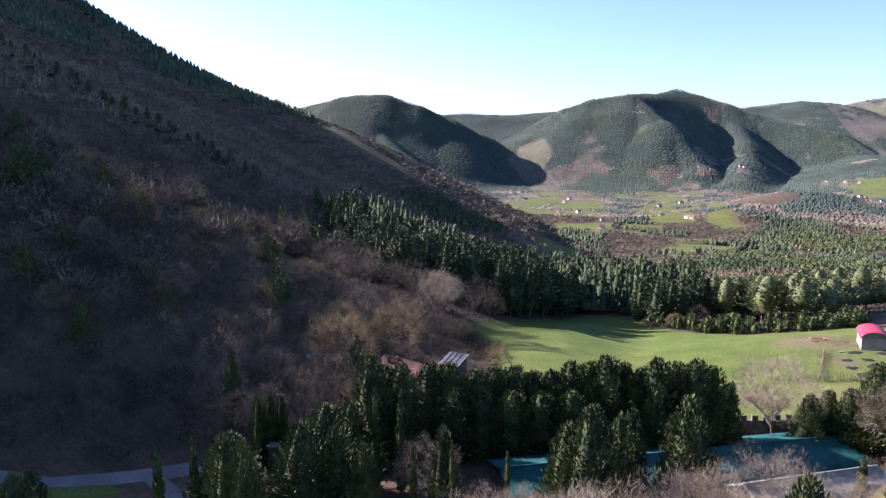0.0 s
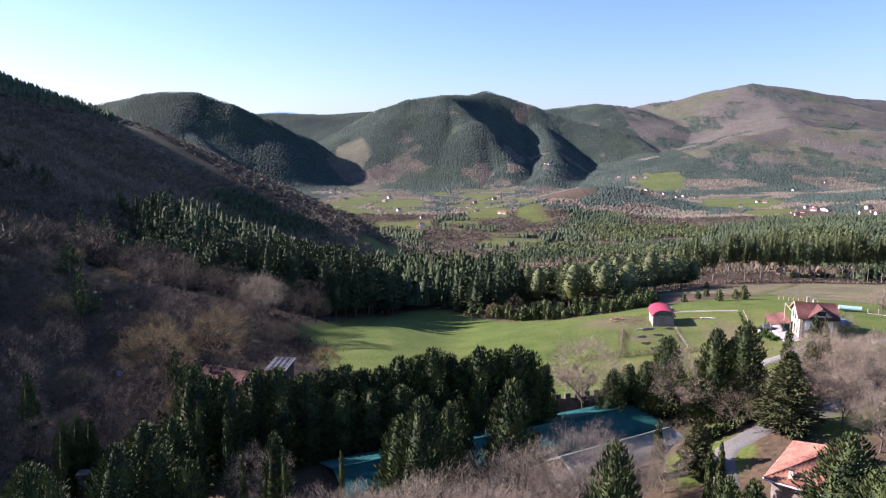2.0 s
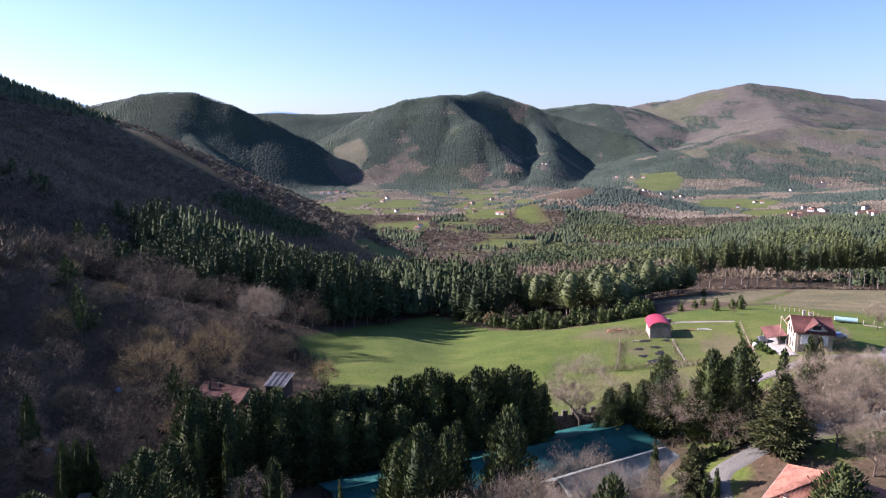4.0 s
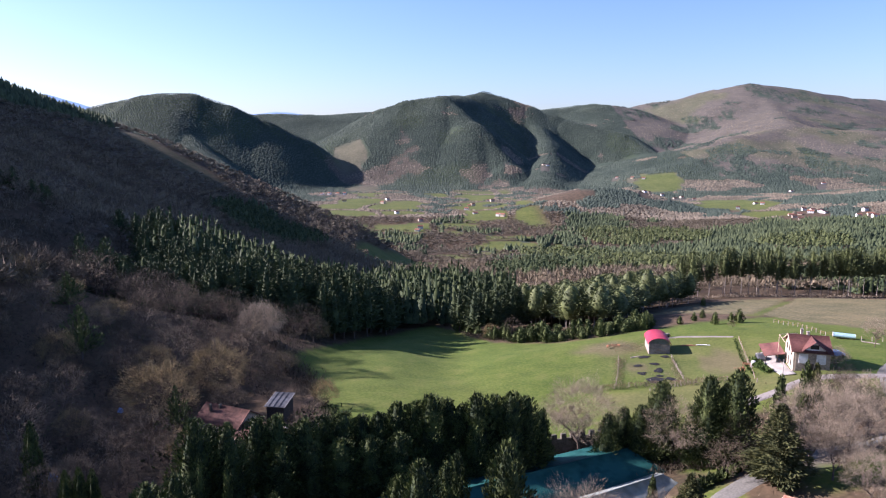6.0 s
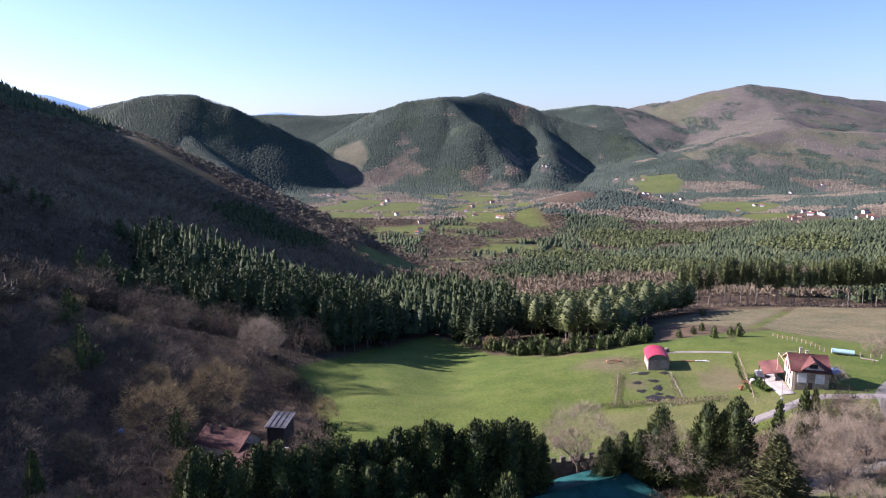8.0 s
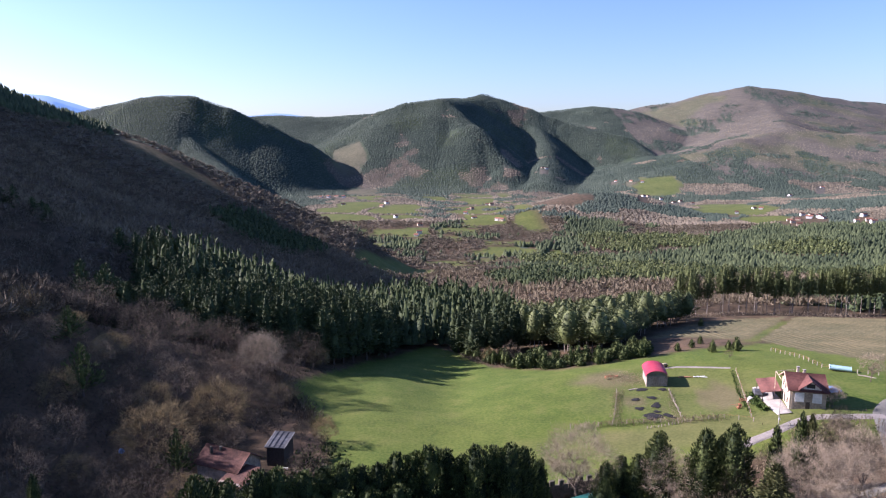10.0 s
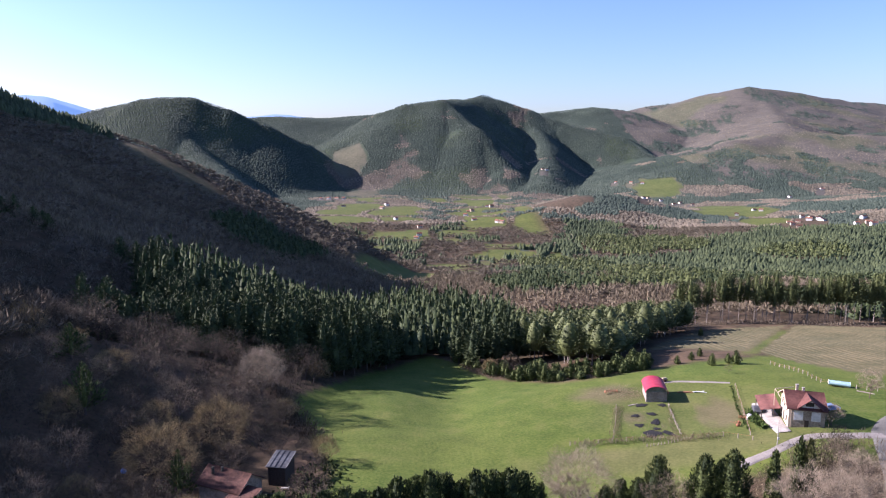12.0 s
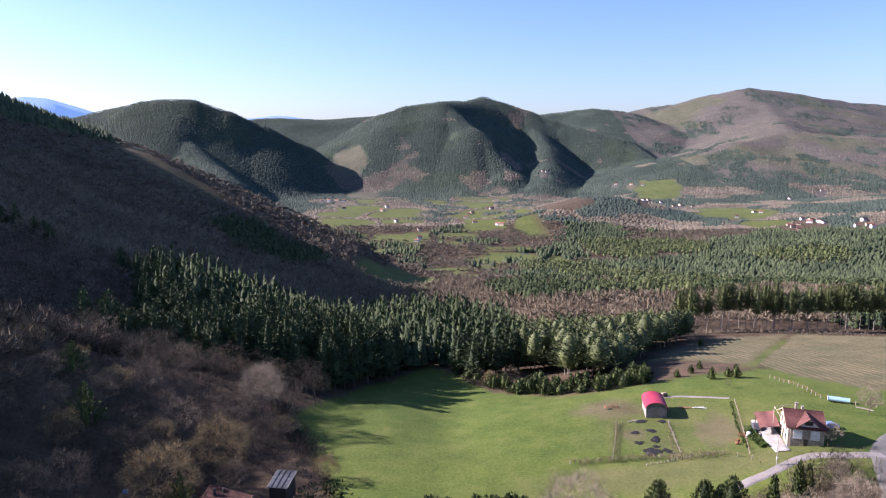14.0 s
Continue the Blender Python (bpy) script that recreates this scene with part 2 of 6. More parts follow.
MEADOW_Y = [176, 196, 236, 292, 266, 238, 224, 212, 214, 236, 250]     # far edge of the pasture
MEADOW_L = ([100, 145, 170, 200, 260], [-22, -26, -33, -46, -46])      # its left edge


def pasture(x, y):
    far = 1 - sstep(-2.5, 2.5, y - np.interp(x, MEADOW_X, MEADOW_Y) + 5 * vnoise(x / 9, y / 9, 40))
    near = sstep(119, 124, y - 9 * sstep(34, 52, x) + 4 * vnoise(x / 6, y / 6, 41))
    left = sstep(-2, 2, x - np.interp(y, *MEADOW_L) + 4 * vnoise(x / 8, y / 8, 42))
    lawn = np.maximum(blob(x, y, 36, 92, 6, 5, 20, 0.25, 44), blob(x, y, 60, 93, 9, 3.5, 10, 0.3, 45))
    verge = blob(x, y, -74, 74, 7, 3.0, 25, 0.2, 46)
    lawn = np.maximum(lawn, np.maximum(verge, blob(x, y, 45, 106, 7, 5, 0, 0.2, 47)))
    return np.clip(np.maximum(far * near * left, lawn), 0, 1)


def plough(x, y):
    near = sstep(-2, 2, y - np.interp(x, [60, 78, 102, 111, 113, 121, 140, 200], [270, 258, 243, 240, 216, 199, 190, 175]) + 3 * vnoise(x / 12, y / 12, 50))
    far = 1 - sstep(-2, 2, y - np.interp(x, [90, 113, 120, 169, 183, 260], [300, 312, 320, 333, 331, 320]) + 3 * vnoise(x / 20, y / 20, 51))
    balk = sstep(1.0, 3.0, np.abs(x - 112 - 0.646 * (y - 244) + 2 * vnoise(x / 10, y / 10, 52)))
    return near * far * balk * sstep(-2, 2, x - 78 - 0.65 * (y - 258))


def balk_grass(x, y):
    """The grassy strip between the two ploughed halves, and the rough grass below them."""
    strip = 1 - sstep(1.5, 5.0, np.abs(x - 112 - 0.646 * (y - 244)))
    return strip * sstep(228, 238, y) * (1 - sstep(308, 322, y))


def valley_field(x, y):
    """Pastures in the valley, cut up by hedges."""
    cell = np.abs(np.sin(x / 52 + 1.6 * vnoise(x / 200, y / 200, 60))) * np.abs(np.sin(y / 78 + x / 300 + 1.5 * vnoise(x / 160, y / 260, 65)))
    floor = sstep(1020, 1070, y + 0.12 * x) * (1 - sstep(2220, 2330, y)) * sstep(-330, -250, x + 0.1 * (y - 1300)) * (1 - sstep(190, 235, x))
    east = np.maximum(blob(x, y, 690, 2270, 75, 150, -12, 0.12, 61), np.maximum(blob(x, y, 730, 1760, 85, 170, 0, 0.12, 62), blob(x, y, 700, 1520, 50, 60, 0, 0.12, 64)))
    east = np.maximum(east, np.maximum(blob(x, y, -48, 800, 46, 85, -8, 0.12, 66), np.maximum(np.maximum(blob(x, y, 30, 885, 26, 36, 0, 0.12, 67), blob(x, y, 0, 985, 34, 48, 0, 0.12, 69)), blob(x, y, 62, 985, 42, 30, 0, 0.12, 68))))
    keep = sstep(-0.10, -0.04, fbm(x, y, 120, 3, 63))
    return np.clip(np.maximum(floor * keep * sstep(0.12, 0.16, cell), east), 0, 1)


def cover_of(x, y, z):
    grass = np.maximum(np.maximum(pasture(x, y), 0.8 * balk_grass(x, y)), 0.78 * valley_field(x, y))
    hill_turf = 0.2 * blob(x, y, -330, 820, 90, 26, -25, 0.3, 70) + 0.28 * sstep(0.10, 0.25, fbm(x, y, 260, 3, 71)) * sstep(2000, 2600, y) + 0.22 * blob(x, y, -350, 2640, 70, 130, 12, 0.3, 78)
    grass = np.clip(np.maximum(grass, hill_turf), 0, 1)
    bare = np.maximum(np.maximum(blob(x, y, 46.5, 190, 9, 8, 0, 0.4, 72), blob(x, y, 69.5, 168, 5.5, 11, -14, 0.3, 73)), 0.55 * blob(x, y, 38, 148, 12, 3.0, -12, 0.4, 74))
    bare = np.maximum(bare, np.maximum(0.5 * blob(x, y, 50, 146, 32, 7, 4, 0.5, 79), 0.28 * blob(x, y, 62, 172, 24, 20, 0, 0.5, 83)))
    bed = blob(x, y, 50.5, 165, 5.5, 10, -12, 0.25, 75) * sstep(-0.18, 0.12, fbm(x, y, 5, 3, 76))
    soil = np.clip(np.maximum(np.maximum(plough(x, y), 0.95 * bare), 0.9 * bed), 0, 1)
    heath = np.clip(sstep(1500, 2300, y) * 0.9 + sstep(300, 1200, x) * sstep(1200, 2000, y) + 0.8 * blob(x, y, 55, 104, 12, 9, 0, 0.3, 77), 0, 1)
    return grass, soil, heath


HAMLET_WEST = [(-383, 2185), (-360, 2182), (-338, 2202), (-283, 1962), (-171, 1905), (-161, 1991), (-111, 1643), (-53, 1497), (-55, 1328), (-50, 1356), (117, 1922), (128, 1900), (61, 1797), (73, 1814), (50, 1711), (68, 1613), (116, 1560), (125, 1550), (596, 2455), (631, 2390), (658, 2348), (510, 1790), (621, 2131), (641, 2074)]
HAMLET_EAST = [(656, 2004), (681, 2017), (701, 1982), (691, 1659), (768, 1735), (773, 1717), (717, 1457), (712, 1431), (705, 1393), (736, 1460), (771, 1508), (761, 1468), (776, 1480), (781, 1464), (785, 1453), (787, 1447), (813, 1378), (857, 1428), (835, 1380), (825, 1345), (837, 1353), (354, 2525), (365, 2517), (1169, 2181), (1027, 2083), (-312, 2177)]


def built_up(x, y):
    near = np.zeros(np.shape(x), bool)
    for hx, hy in HAMLET_WEST + HAMLET_EAST:
        near |= (np.abs(x - hx * (y + 1) / (hy + 1)) < 13) & (y < hy + 12) & (y > hy - 75)
    return near


def wood_of(x, y, z):
    """0 open, 1 conifers, 2 bare broadleaves, 3 eucalyptus."""
    n1, n2 = fbm(x, y, 130, 3, 80), fbm(x, y, 60, 3, 81)
    s = np.interp(y, FOOT_Y, FOOT_X) - x
    kind = np.where(n1 + 0.25 * n2 > -0.03, 1, 2)
    kind = np.where((y > np.where(x < -420, 1900, 2250)) & (x < 950), np.where((n1 + 0.3 * n2 > -0.36) | (x < -420), 1, 2), kind)
    hill = (s > 0) & (y < 1500)
    kind = np.where(hill, np.where(fbm(x, y, 170, 3, 82) + 0.50 * sstep(430, 640, s) - 0.26 > 0, 1, 2), kind)
    kind = np.where(hill & (y < 262), 2, kind)
    belt = (y > 225) & (y < np.interp(x, [-150, -131, -48, -9, 40], [334, 334, 392, 455, 430])) & (x > -135 - 0.1 * (y - 250)) & (x < 38 + 0.05 * (y - 250)) & (s < 95)
    kind = np.where((y > 395) & (y < 1010) & (x > -90) & (x < 48 + 0.02 * (y - 400)), 2, kind)
    kind = np.where(belt, 1, kind)
    kind = np.where((x > 34) & (x < 118) & (y > 236) & (y < 405), 3, kind)
    scrub = (x > 2) & (x < 45) & (y < 300)
    kind = np.where(scrub & (y < 262), 2, kind)
    glade = (y > 425) & (y < 520) & (x > 40) & (x < 210)
    kind = np.where(glade, 2, kind)
    grove = (x > 118) & (x < 215) & (y > 352 - 0.12 * (x - 118)) & (y < 392)
    kind = np.where(grove, 2, kind)
    kind = np.where((y > 1000) & (y < 2300) & (x > -260) & (x < 260) & (z < -115), np.where(n2 > 0.12, 1, 2), kind)
    kind = np.where((x > 200) & (y > 400) & (y < 1300), np.where(n1 > -0.3, 1, 2), kind)
    kind = np.where((np.hypot(x - 300, y - 560) < 60), 2, kind)
    for cx, cy, rx, ry, k in ((150, 430, 62, 50, 2), (110, 395, 24, 26, 2), (42, 475, 30, 75, 2), (30, 790, 65, 95, 2), (200, 790, 60, 60, 3), (165, 950, 60, 60, 3), (140, 1270, 50, 50, 2), (365, 1200, 70, 70, 3), (11, 850, 55, 60, 2), (65, 935, 50, 50, 2), (225, 735, 60, 45, 2), (180, 1440, 60, 90, 2), (300, 1200, 70, 120, 3), (390, 1190, 60, 90, 3), (150, 560, 60, 40, 3), (215, 640, 50, 40, 3), (60, 520, 30, 30, 2), (92, 585, 46, 62, 1), (70, 660, 30, 50, 1), (260, 880, 45, 40, 2), (345, 770, 45, 32, 2), (-150, 1580, 150, 160, 2), (520, 1000, 60, 60, 3)):
        kind = np.where(blob(x, y, cx, cy, rx, ry, 0, 0.2, 95) > 0.5, k, kind)
    moor = (x > 900) & (y > 2300)
    kind = np.where(moor, np.where(n1 > 0.16, 1, 2), kind)
    openness = np.maximum(valley_field(x, y), np.maximum(pasture(x, y), plough(x, y)))
    thin = (y > 1030) & (y < 2300) & (x > -300) & (x < 300) & (z < -120)
    drop = (openness > 0.35) | (y < 118) & (s < 6) | (thin & (lattice(np.floor(x / 7), np.floor(y / 7), 90) < 0.28)) | (moor & (lattice(np.floor(x / 9), np.floor(y / 9), 91) < 0.35 + 0.4 * sstep(60, 200, z)))
    strip = (y > 205) & (y < 232) & (x > 36)
    drop = drop | strip | (y < 234) & (x > 30) | ((y > 325 - 0.1 * (x - 150)) & (y < 350 - 0.12 * (x - 118)) & (x > 118)) | ((x > 56) & (y < 318) & (x > 72 + 0.65 * (y - 258)))
    drop = drop | (blob(x, y, -330, 820, 90, 26, -25, 0.3, 70) > 0.5) | (blob(x, y, -265, 2350, 60, 60, 0, 0.2, 93) > 0.5) | (blob(x, y, 300, 1690, 70, 60, 0, 0.2, 94) > 0.5) | (blob(x, y, -350, 2640, 70, 130, 12, 0.3, 78) > 0.55)
    return np.where(drop | built_up(x, y), 0, kind)


# ---- mesh helpers ----
def mesh_of(name, verts, faces, mat, smooth=False):
    """A mesh from arrays: verts n x 3, faces m x 3 or m x 4."""
    verts, faces = np.asarray(verts, np.float32), np.asarray(faces, np.int32)
    me = bpy.data.meshes.new(name)
    k = faces.shape[1]
    me.vertices.add(len(verts))
    me.vertices.foreach_set("co", verts.ravel())
    me.loops.add(faces.size)
    me.loops.foreach_set("vertex_index", faces.ravel())
    me.polygons.add(len(faces))
    me.polygons.foreach_set("loop_start", np.arange(0, faces.size, k, dtype=np.int32))
    me.update(calc_edges=True)
    me.materials.append(mat)
    if smooth:
        me.polygons.foreach_set("use_smooth", np.ones(len(faces), bool))
    return me


def part(name, data, parent, label="", m=None):
    """A mesh, or a bmesh with its material, as one part under a thing."""
    if isinstance(data, tuple):
        bm, mat = data
        bmesh.ops.recalc_face_normals(bm, faces=bm.faces)
        me = bpy.data.meshes.new(name)
        bm.to_mesh(me)
        bm.free()
        me.materials.append(mat)
        data = me
    ob = new(name, data)
    ob.parent = parent
    if m is not None:
        ob.matrix_basis = m
    return tagged(ob, label)


def thing(name, m, label, category, group="", kind=""):
    ob = new(name)
    ob.empty_display_size = 0.5
    ob.matrix_basis = m
    return tagged(ob, label, category, group, kind)


def add_box(bm, x0, y0, z0, x1, y1, z1, bevel=0.0):
    vs = [bm.verts.new(p) for p in ((x0, y0, z0), (x1, y0, z0), (x1, y1, z0), (x0, y1, z0), (x0, y0, z1), (x1, y0, z1), (x1, y1, z1), (x0, y1, z1))]
    fs = [bm.faces.new([vs[i] for i in f]) for f in ((0, 3, 2, 1), (4, 5, 6, 7), (0, 1, 5, 4), (1, 2, 6, 5), (2, 3, 7, 6), (3, 0, 4, 7))]
    if bevel:
        bmesh.ops.bevel(bm, geom=list({e for f in fs for e in f.edges}), offset=bevel, segments=1, affect="EDGES")
    return bm


def box(x0, y0, z0, x1, y1, z1, bevel=0.0):
    return add_box(bmesh.new(), x0, y0, z0, x1, y1, z1, bevel)


def slab(points, thick):
    """A plate from a flat outline (list of points), thickened downwards."""
    bm = bmesh.new()
    top = [bm.verts.new(p) for p in points]
    low = [bm.verts.new((p[0], p[1], p[2] - thick)) for p in points]
    bm.faces.new(top)
    bm.faces.new(low[::-1])
    for i in range(len(points)):
        j = (i + 1) % len(points)
        bm.faces.new((top[i], low[i], low[j], top[j]))
    return bm


def tube(rows, sides=6):
    """Vertices and quads of a tapering tube along rows of (point, radius)."""
    verts, faces = [], []
    for i, (p, r) in enumerate(rows):
        a = Vector(rows[min(i + 1, len(rows) - 1)][0]) - Vector(rows[max(i - 1, 0)][0])
        a.normalize()
        u = a.orthogonal().normalized()
        v = a.cross(u)
        for k in range(sides):
            q = 2 * math.pi * k / sides
            verts.append(Vector(p) + (u * math.cos(q) + v * math.sin(q)) * r)
    for i in range(len(rows) - 1):
        for k in range(sides):
            n = (k + 1) % sides
            faces.append((i * sides + k, i * sides + n, (i + 1) * sides + n, (i + 1) * sides + k))
    return verts, faces


def merged(pieces):
    verts, faces, n = [], [], 0
    for v, f in pieces:
        v, f = np.asarray(v, float).reshape(-1, 3), np.asarray(f, int)
        verts.append(v)
        faces.append(f + n)
        n += len(v)
    return np.concatenate(verts), np.concatenate(faces)


def tufts(at, way, length, width, rng, cross=True):
    """Leafy tufts: one blade or two crossed blades each, from points, unit directions, lengths and widths."""
    n = len(at)
    side = np.cross(way, rng.normal(size=(n, 3)))
    side /= np.linalg.norm(side, axis=1)[:, None] + 1e-9
    up = np.cross(way, side)
    L, W = np.reshape(length, (-1, 1)), np.reshape(width, (-1, 1))
    mid = at + way * L * 0.45
    if not cross:
        v = np.stack([at, mid + side * W + up * W * 0.4, at + way * L, mid - side * W + up * W * 0.4], 1).reshape(-1, 3)
        return v, (np.arange(n)[:, None, None] * 4 + np.array([(0, 1, 2), (0, 2, 3)])).reshape(-1, 3)
    v = np.stack([at, at + way * L, mid + side * W, mid - side * W, mid + up * W, mid - up * W], 1).reshape(-1, 3)
    f = np.array([(0, 2, 1), (0, 1, 3), (0, 4, 1), (0, 1, 5)])
    return v, (np.arange(n)[:, None, None] * 6 + f).reshape(-1, 3)

# ---- the ground: one sheet, finer towards the middle of the valley ----
def build_ground():
    az = np.radians(np.concatenate([np.arange(-180, -54, 3.0), np.arange(-54, 40, 0.24), np.arange(40, 180, 3.0)]))
    rad = np.concatenate([[0.0], np.geomspace(14, 330, 160), np.geomspace(333, 5600, 160)])
    A, R = np.meshgrid(az, rad)
    x, y = R * np.sin(A), R * np.cos(A)
    z = height(x, y)
    n, k = len(az), len(rad)
    i, j = np.meshgrid(np.arange(n), np.arange(k - 1))
    i2 = (i + 1) % n
    faces = np.stack([j * n + i, j * n + i2, (j + 1) * n + i2, (j + 1) * n + i], -1).reshape(-1, 4)[:, ::-1]
    me = mesh_of("ground", np.stack([x, y, z], -1).reshape(-1, 3), faces, ground_material(), True)
    g, s, h = cover_of(x.ravel(), y.ravel(), z.ravel())
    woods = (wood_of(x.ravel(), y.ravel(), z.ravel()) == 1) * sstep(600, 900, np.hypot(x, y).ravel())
    # The farthest land on the left takes the haze-blue canopy as well.
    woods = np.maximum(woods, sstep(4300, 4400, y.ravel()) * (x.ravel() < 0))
    layer = me.color_attributes.new("cover", "FLOAT_COLOR", "POINT")
    layer.data.foreach_set("color", np.stack([g, s, h, woods], -1).astype(np.float32).ravel())
    return tagged(new("ground", me), "grassy valley land with ploughed field and wooded hills", "ground", kind="structure")


build_ground()


# ---- distant ranges behind everything, haze painted in as a blue glow ----
def distant_range():
    m = bpy.data.materials.new("haze_blue_mountains")
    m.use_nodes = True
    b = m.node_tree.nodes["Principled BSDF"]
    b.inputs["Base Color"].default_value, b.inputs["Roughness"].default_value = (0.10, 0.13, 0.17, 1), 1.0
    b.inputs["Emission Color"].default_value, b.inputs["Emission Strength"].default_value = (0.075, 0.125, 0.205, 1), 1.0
    xs = np.arange(-13000, 9000, 60.0)
    crest = np.interp(xs, [-13000, -9500, -7900, -7300, -6900, -6500, -5990, -5300, -4300, -3400, -3000, -2500, -1800, 0, 9000], [500, 620, 640, 730, 690, 560, 400, 300, 320, 345, 372, 350, 310, 260, 240])
    crest = crest + 40 * fbm(xs, xs * 0 + 5.0, 700, 4, 97)
    xs, crest = xs * 0.378, 34 + crest * 0.378
    rows = [(4640, -150.0 + 0 * crest), (4690, crest * 0.6), (4740, crest), (4800, crest * 0.4), (4840, -150.0 + 0 * crest)]
    v = np.concatenate([np.stack([xs, np.full(len(xs), float(y)), z], -1) for y, z in rows])
    n = len(xs)
    i, j = np.meshgrid(np.arange(n - 1), np.arange(len(rows) - 1))
    f = np.stack([j * n + i, j * n + i + 1, (j + 1) * n + i + 1, (j + 1) * n + i], -1).reshape(-1, 4)
    return tagged(new("backdrop", mesh_of("backdrop", v, f, m, True)), "distant mountain range, its haze painted as a pale blue glow", "mountains", kind="structure")


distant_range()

# ---- trees ----
def crown_points(rng, n, h, R, profile, low, lobes=0.18):
    k = rng.uniform(0, 1, n * 3)
    k = k[rng.uniform(0, 1, n * 3) < profile(k) * 0.9 + 0.1][:n]
    q = rng.uniform(0, 2 * math.pi, len(k))
    bulge = 1 + lobes * np.sin(3 * q + 9 * k + rng.uniform(0, 6)) + lobes * np.sin(5 * q - 17 * k + rng.uniform(0, 6)) + lobes * 0.8 * np.sin(2 * q + 31 * k)
    r = R * profile(k) * bulge * rng.uniform(0.62, 1.0, len(k))
    at = np.stack([r * np.cos(q), r * np.sin(q), low + k * (h - low) * 0.97], -1)
    out = np.stack([np.cos(q), np.sin(q), np.zeros_like(q)], -1)
    return at, out, k


def core_of(h, R, profile, low, sides=7, rows=7, fill=0.62):
    body = [((0, 0, low + (h - low) * 0.95 * i / rows), max(0.05, R * fill * float(profile(np.array(min(i / rows, 0.98)))))) for i in range(rows + 1)]
    v, f = tube(body, sides)
    f = np.array(f)
    return v, np.concatenate([f[:, [0, 1, 2]], f[:, [0, 2, 3]]])


def evergreen(name, label, seed, h, R, profile, n, foliage, low=0.0, rise=0.8, size=0.9, slim=0.28, lobes=0.18, trunk=0.22, bark=None, fill=0.62, droop=0.0):
    rng = np.random.RandomState(seed)
    root = thing(name, Matrix.Identity(4), label, "tree")
    v, f = tube([((0, 0, -0.8), trunk * 1.3), ((0, 0, h * 0.3), trunk), ((0, 0, h * 0.9), trunk * 0.25)], 6)
    part("trunk", mesh_of("trunk", v, f, bark or BARK, True), root)
    at, out, k = crown_points(rng, n, h, R, profile, low, lobes)
    way = out * (1.15 - 0.6 * k[:, None]) + rng.normal(size=at.shape) * 0.28
    way[:, 2] += rise + 0.9 * k - droop
    way /= np.linalg.norm(way, axis=1)[:, None]
    length = size * rng.uniform(0.6, 1.35, len(at)) * (1.1 - 0.35 * k)
    pieces = [tufts(at, way, length, length * slim, rng, False)]
    if fill:
        pieces.append(core_of(h, R, profile, low, fill=fill))
    part("crown", mesh_of("crown", *merged(pieces), foliage), root)
    return root


def limbs(rng, h, spread, levels, trunk, fork=0.28, sides=5, first=4):
    """Bare branches: tubes and the twigs' points and directions."""
    pieces, tips = [], []

    def grow(p, d, length, r, level):
        rows, q = [(tuple(p), r)], Vector(p)
        steps = 3 if level < 2 else 2
        for i in range(steps):
            d = (d + Vector(rng.normal(size=3)) * 0.14 + Vector((0, 0, 0.06))).normalized()
            q = q + d * length / steps
            rows.append((tuple(q), r * (1 - 0.16 * (i + 1))))
            if level >= levels - 1:
                tips.append((tuple(q), tuple(d)))
        v, f = tube(rows, sides if level == 0 else 3)
        f = np.array(f)
        pieces.append((v, np.concatenate([f[:, [0, 1, 2]], f[:, [0, 2, 3]]])))
        if level < levels:
            for b in range(first if level == 0 else 3):
                turn = rng.uniform(0, 2 * math.pi)
                side = Vector((math.cos(turn), math.sin(turn), 0))
                start = Vector(rows[-1 if b == 0 else rng.randint(1, len(rows))][0])
                nd = (d * (1 - spread) + side * spread * rng.uniform(0.7, 1.3) + Vector((0, 0, 0.15))).normalized()
                grow(start, nd, length * rng.uniform(0.6, 0.85), r * 0.55, level + 1)

    grow(Vector((0, 0, -0.5)), Vector((0, 0, 1)), h * fork, trunk, 0)
    return pieces, np.array(tips)


def blades(at, way, length, width, rng):
    """Thin twigs, one tapering blade each."""
    n = len(at)
    side = np.cross(way, rng.normal(size=(n, 3)))
    side /= np.linalg.norm(side, axis=1)[:, None] + 1e-9
    L, W = np.reshape(length, (-1, 1)), np.reshape(width, (-1, 1))
    v = np.stack([at - side * W, at + side * W, at + way * L], 1).reshape(-1, 3)
    return v, np.arange(n * 3).reshape(-1, 3)


